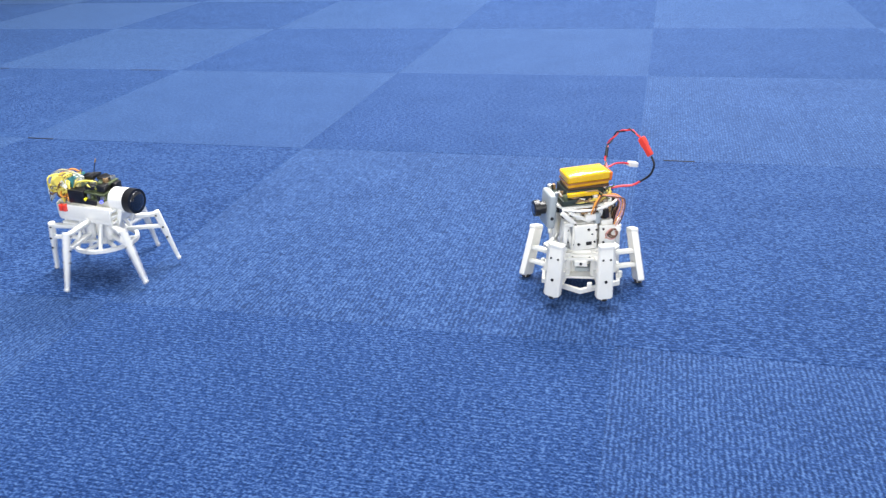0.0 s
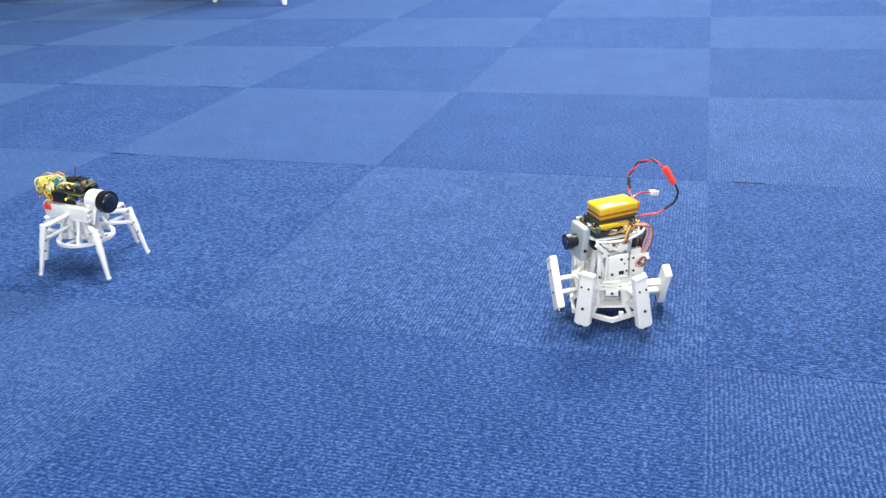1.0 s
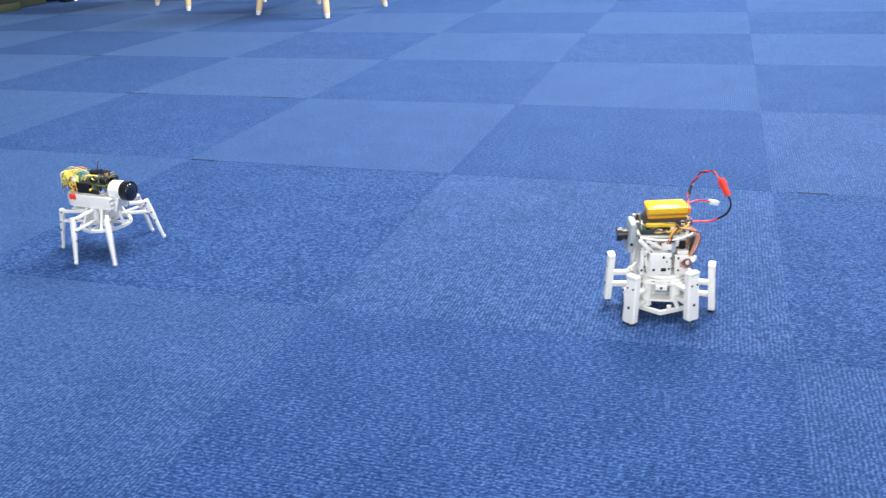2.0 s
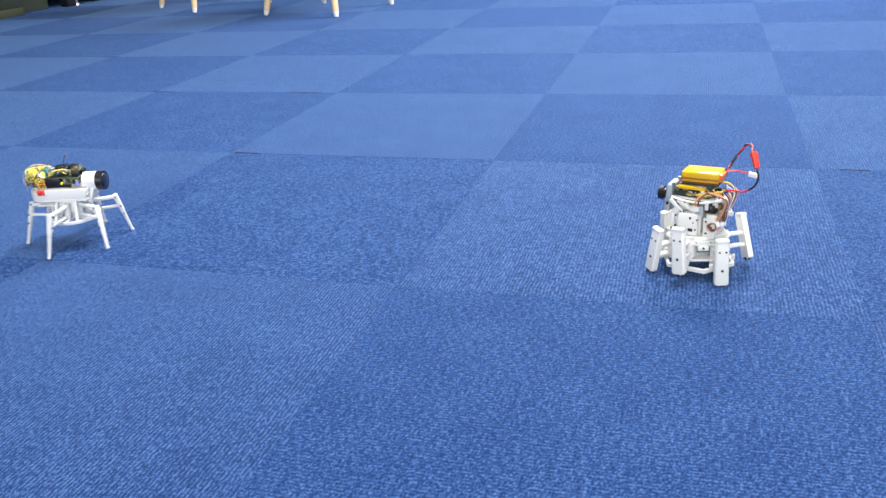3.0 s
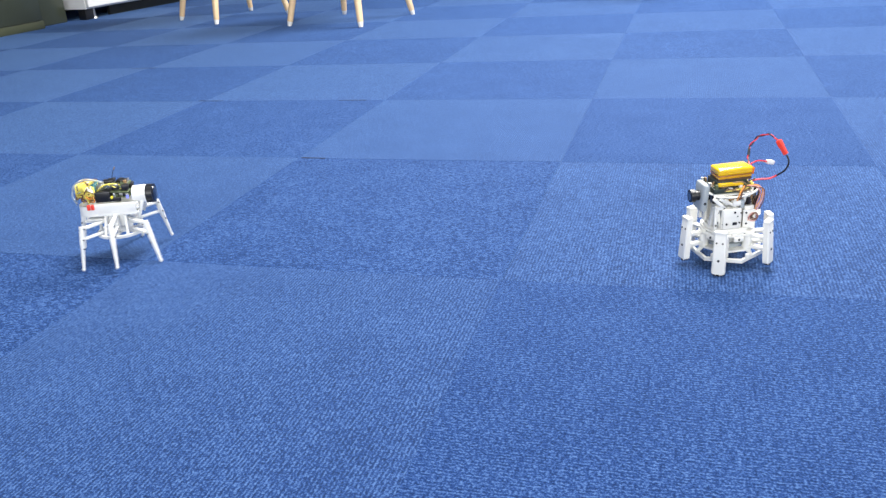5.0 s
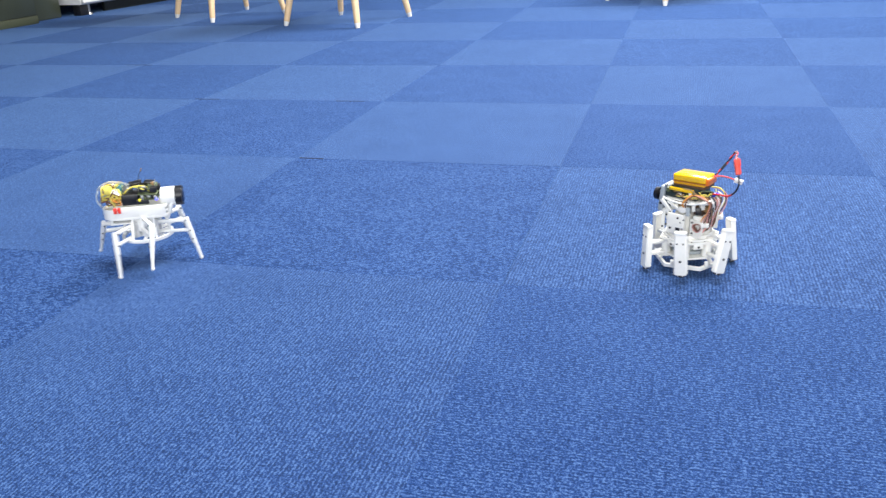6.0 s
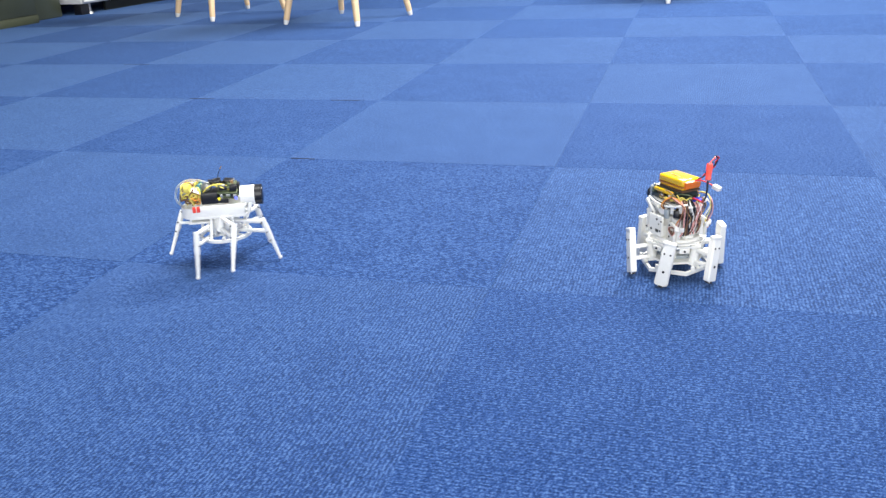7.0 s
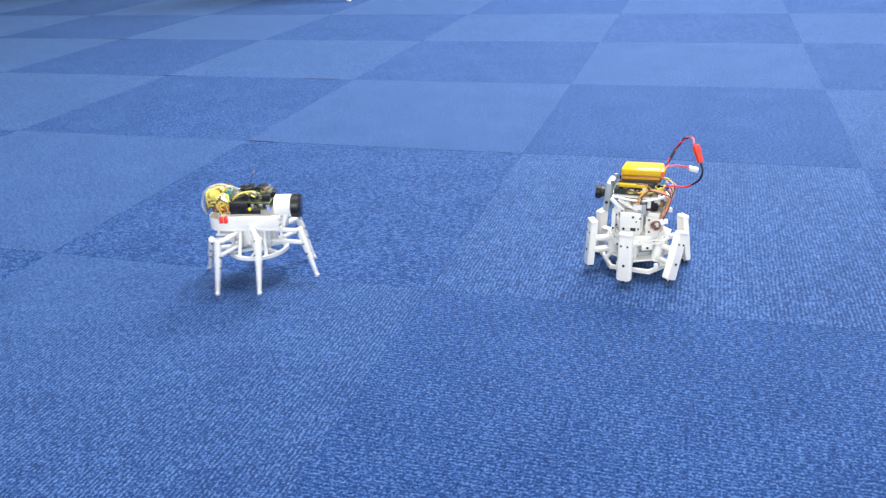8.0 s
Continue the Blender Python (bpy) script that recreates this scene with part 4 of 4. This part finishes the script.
# ---- movement ----
# seconds, place and turn of the body
A_BODY = [
    (0, -0.036, -0.436, -8.1),
    (0.5, -0.117, -0.410, 0.0),
    (1, -0.213, -0.414, -10.1),
    (1.5, -0.287, -0.397, -7.0),
    (3, -0.494, -0.431, 14.3),
    (3.5, -0.547, -0.460, 33.8),
    (4, -0.592, -0.454, 24.9),
    (4.5, -0.565, -0.465, 15.8),
    (6, -0.485, -0.498, 24.3),
    (6.5, -0.422, -0.490, 24.4),
    (7, -0.360, -0.468, 21.7),
    (7.5, -0.268, -0.476, 19.4),
    (8, -0.196, -0.509, 12.5),
]
# seconds, then for each of the six legs: swing, tilt (degrees), lift (millimetres)
A_LEGS = [
    (0, (-2, 4, 2), (-2, 0, -4), (2, 0, -4), (-16, -9, -5), (11, -5, 6), (5, 8, 2)),
    (0.5, (-15, -11, 8), (-8, 4, -4), (-10, 0, -4), (-39, 9, -6), (-35, 11, 4), (-3, 6, -5)),
    (1, (0, -4, 6), (-6, 2, -4), (2, -3, -4), (-33, 7, -6), (8, -8, 11), (3, 1, -1)),
    (1.5, (-11, 15, 1), (0, -4, -4), (-3, 6, -4), (13, -19, -8), (-3, 8, 6), (-12, 3, 1)),
    (2.0, (0, 7, 2), (-12, -1, -4), (6, 2, 2), (-12, -5, -4), (5, 2, 2), (-18, 0, -4)),
    (2.5, (-17, 5, -4), (4, 0, 2), (-11, 1, -4), (-11, 1, 2), (-14, -1, -4), (3, -1, 2)),
    (3, (-6, 5, -5), (-8, 2, -4), (-2, 0, -4), (-36, 12, -2), (-6, -7, -3), (-3, -5, -2)),
    (3.5, (9, -13, -3), (-3, -2, -4), (1, -4, -4), (2, -10, 0), (-5, -5, 1), (-17, 3, 3)),
    (4, (9, 1, -4), (-2, -5, -4), (2, -2, -4), (3, -13, 0), (-1, -11, -1), (-12, -7, 5)),
    (4.5, (6, 7, -5), (4, 4, -4), (-1, 4, -4), (31, 6, 6), (-13, 7, -2), (-13, 11, -6)),
    (5.0, (17, 0, 2), (-2, 2, -4), (22, -5, 2), (23, 4, -4), (9, 0, 2), (-10, 4, -4)),
    (5.5, (2, -4, -4), (18, 1, 2), (17, -12, -4), (43, 4, 2), (3, -3, -4), (20, 1, 2)),
    (6, (24, -4, -4), (12, 1, -4), (40, -32, -4), (35, 7, -5), (25, -12, 5), (23, -2, -4)),
    (6.5, (24, -4, -4), (10, 4, -4), (6, 32, 10), (34, 8, -5), (27, -15, 4), (16, 6, -5)),
    (7, (24, -4, -4), (10, 2, -4), (23, 32, 6), (40, 0, -5), (29, -15, 4), (11, 10, -3)),
    (7.5, (24, -4, -4), (10, 2, -4), (40, -32, 4), (37, -2, -1), (24, -8, 4), (15, 11, -4)),
    (8, (26, -6, -4), (11, 1, -4), (40, -32, -14), (38, 0, 2), (25, -8, 7), (17, 4, 4)),
]
B_BODY = [
    (0, 0.459, -0.385, 204.9),
    (0.5, 0.435, -0.368, 205.2),
    (1, 0.405, -0.415, 216.1),
    (1.5, 0.381, -0.420, 208.8),
    (3, 0.333, -0.391, 163.5),
    (3.5, 0.304, -0.396, 157.0),
    (4, 0.286, -0.368, 159.7),
    (4.5, 0.276, -0.385, 202.9),
    (6, 0.214, -0.406, 152.0),
    (6.5, 0.201, -0.390, 94.0),
    (7, 0.206, -0.410, 131.0),
    (7.5, 0.209, -0.395, 166.7),
    (8, 0.213, -0.398, 175.5),
]
# seconds and heading of the leg base, under the turning tower
B_BASE = [(0, 5), (0.5, 3), (1, 12), (1.5, 9), (2.2, 9), (3, 10), (3.5, 11), (4, 11), (4.5, 10), (5.2, 14), (6, 19), (6.5, 24), (7, 19), (7.5, 20), (8, 21)]
# seconds, then for each of the six legs: swing, tilt (degrees), lift (millimetres)
B_LEGS = [
    (0, (19, -17, -4), (-12, 4, -5), (-4, -5, -5), (-33, 16, -5), (8, -4, 4), (-12, -2, 4)),
    (0.5, (-31, -7, 5), (-9, 6, -5), (-12, -3, -5), (-6, 20, -6), (1, -4, 6), (-8, -2, -5)),
    (1, (9, 34, -4), (-1, 6, -5), (-2, 0, -5), (20, 36, 3), (1, -4, 5), (-2, 7, 2)),
    (1.5, (16, -11, -4), (-12, 3, -5), (-5, -2, -5), (-34, 9, -4), (4, 1, 3), (-6, 2, 4)),
    (2, (-8, 0, -5), (8, 0, 2), (-8, 0, -5), (8, 0, 2), (-8, 0, -5), (8, 0, 2)),
    (2.5, (8, 0, 2), (-8, 0, -5), (8, 0, 2), (-8, 0, -5), (8, 0, 2), (-8, 0, -5)),
    (3, (18, -20, 2), (9, -2, -5), (10, -6, -5), (29, -8, -5), (-5, 6, 6), (-24, 1, -6)),
    (3.5, (17, 4, -5), (-2, 6, -5), (0, 0, -5), (16, 17, 0), (-11, -6, 2), (-21, 11, -1)),
    (4, (13, -20, 0), (3, -2, -5), (3, -2, -5), (27, -10, -2), (-8, 13, 6), (-21, 2, -6)),
    (4.5, (10, 3, -3), (-12, 0, -5), (-12, 0, -5), (-34, -10, -6), (-9, -5, 2), (-18, 10, 6)),
    (5, (-8, 0, -5), (8, 0, 2), (-8, 0, -5), (8, 0, 2), (-8, 0, -5), (8, 0, 2)),
    (5.5, (8, 0, 2), (-8, 0, -5), (8, 0, 2), (-8, 0, -5), (8, 0, 2), (-8, 0, -5)),
    (6, (5, -6, -3), (-10, -2, -5), (-8, -4, -5), (9, 5, -2), (1, 4, 3), (-10, -15, 3)),
    (6.5, (-5, 1, -5), (2, 2, -5), (-5, 1, -5), (11, 20, 1), (-8, 2, -2), (7, -15, 4)),
    (7, (2, 8, -2), (-4, -3, -5), (-4, 0, -5), (6, 20, -3), (1, -9, -4), (3, -12, -2)),
    (7.5, (12, -4, -2), (-1, 1, -5), (2, -1, -5), (5, 15, 2), (-3, -1, 1), (-7, -10, 1)),
    (8, (12, -6, -4), (9, -6, -5), (12, -2, -5), (4, -1, 2), (-3, 1, 1), (-4, -20, -1)),
]


def between(rows, t):
    """The numbers of rows at t seconds, eased from row to row."""
    for a, b in zip(rows, rows[1:]):
        if a[0] <= t <= b[0]:
            f = (t - a[0]) / (b[0] - a[0])
            f = f * f * (3 - 2 * f)
            return [u + (v - u) * f for u, v in zip(a[1:], b[1:])]
    return list(rows[-1][1:])


def motions():
    walk(ROBOT_A, [(t, pose(x, y, 0, 0, 0, turn)) for t, x, y, turn in A_BODY])
    walk(ROBOT_B, [(t, pose(x, y, 0, 0, 0, turn)) for t, x, y, turn in B_BODY])
    ticks = [k / 15 for k in range(121)]
    # the slim robot trots: between its keyed steps each tripod swings and lifts four times a second
    for k, leg in enumerate(LEGS_A):
        a, rows = A_FIRST + 60 * k, []
        steps = [(row[0], *row[1 + k]) for row in A_LEGS]
        for t in ticks:
            swing, tilt, lift = between(steps, t)
            beat = math.sin(8 * math.pi * t) * (1 if k % 2 else -1)
            swing, lift = swing + 9 * beat, lift + 3.5 * max(0.0, beat)
            rows.append((t, pose(A_HIP * math.cos(radians(a)), A_HIP * math.sin(radians(a)), A_PIVOT + 0.001 * lift) @ pose(0, 0, 0, 0, 0, a + swing) @ pose(0, 0, 0, tilt)))
        walk(leg, rows)
    # the stout robot's base and legs keep their own heading under the tower
    times = sorted({round(k / 6, 4) for k in range(49)} | {row[0] for row in B_LEGS})
    offset = {t: between(B_BASE, t)[0] - between([(r[0], r[3]) for r in B_BODY], t)[0] for t in times}
    walk(BASE_B, [(t, pose(0, 0, 0, 0, 0, offset[t])) for t in times])
    for k, leg in enumerate(LEGS_B):
        steps, rows = [(row[0], *row[1 + k]) for row in B_LEGS], []
        for t in times:
            swing, tilt, lift = between(steps, t)
            a = 60 * k + offset[t]
            rows.append((t, pose(B_HIP * math.cos(radians(a)), B_HIP * math.sin(radians(a)), B_PIVOT + 0.001 * lift) @ pose(0, 0, 0, 0, 0, a + swing) @ pose(0, 0, 0, tilt)))
        walk(leg, rows)


motions()
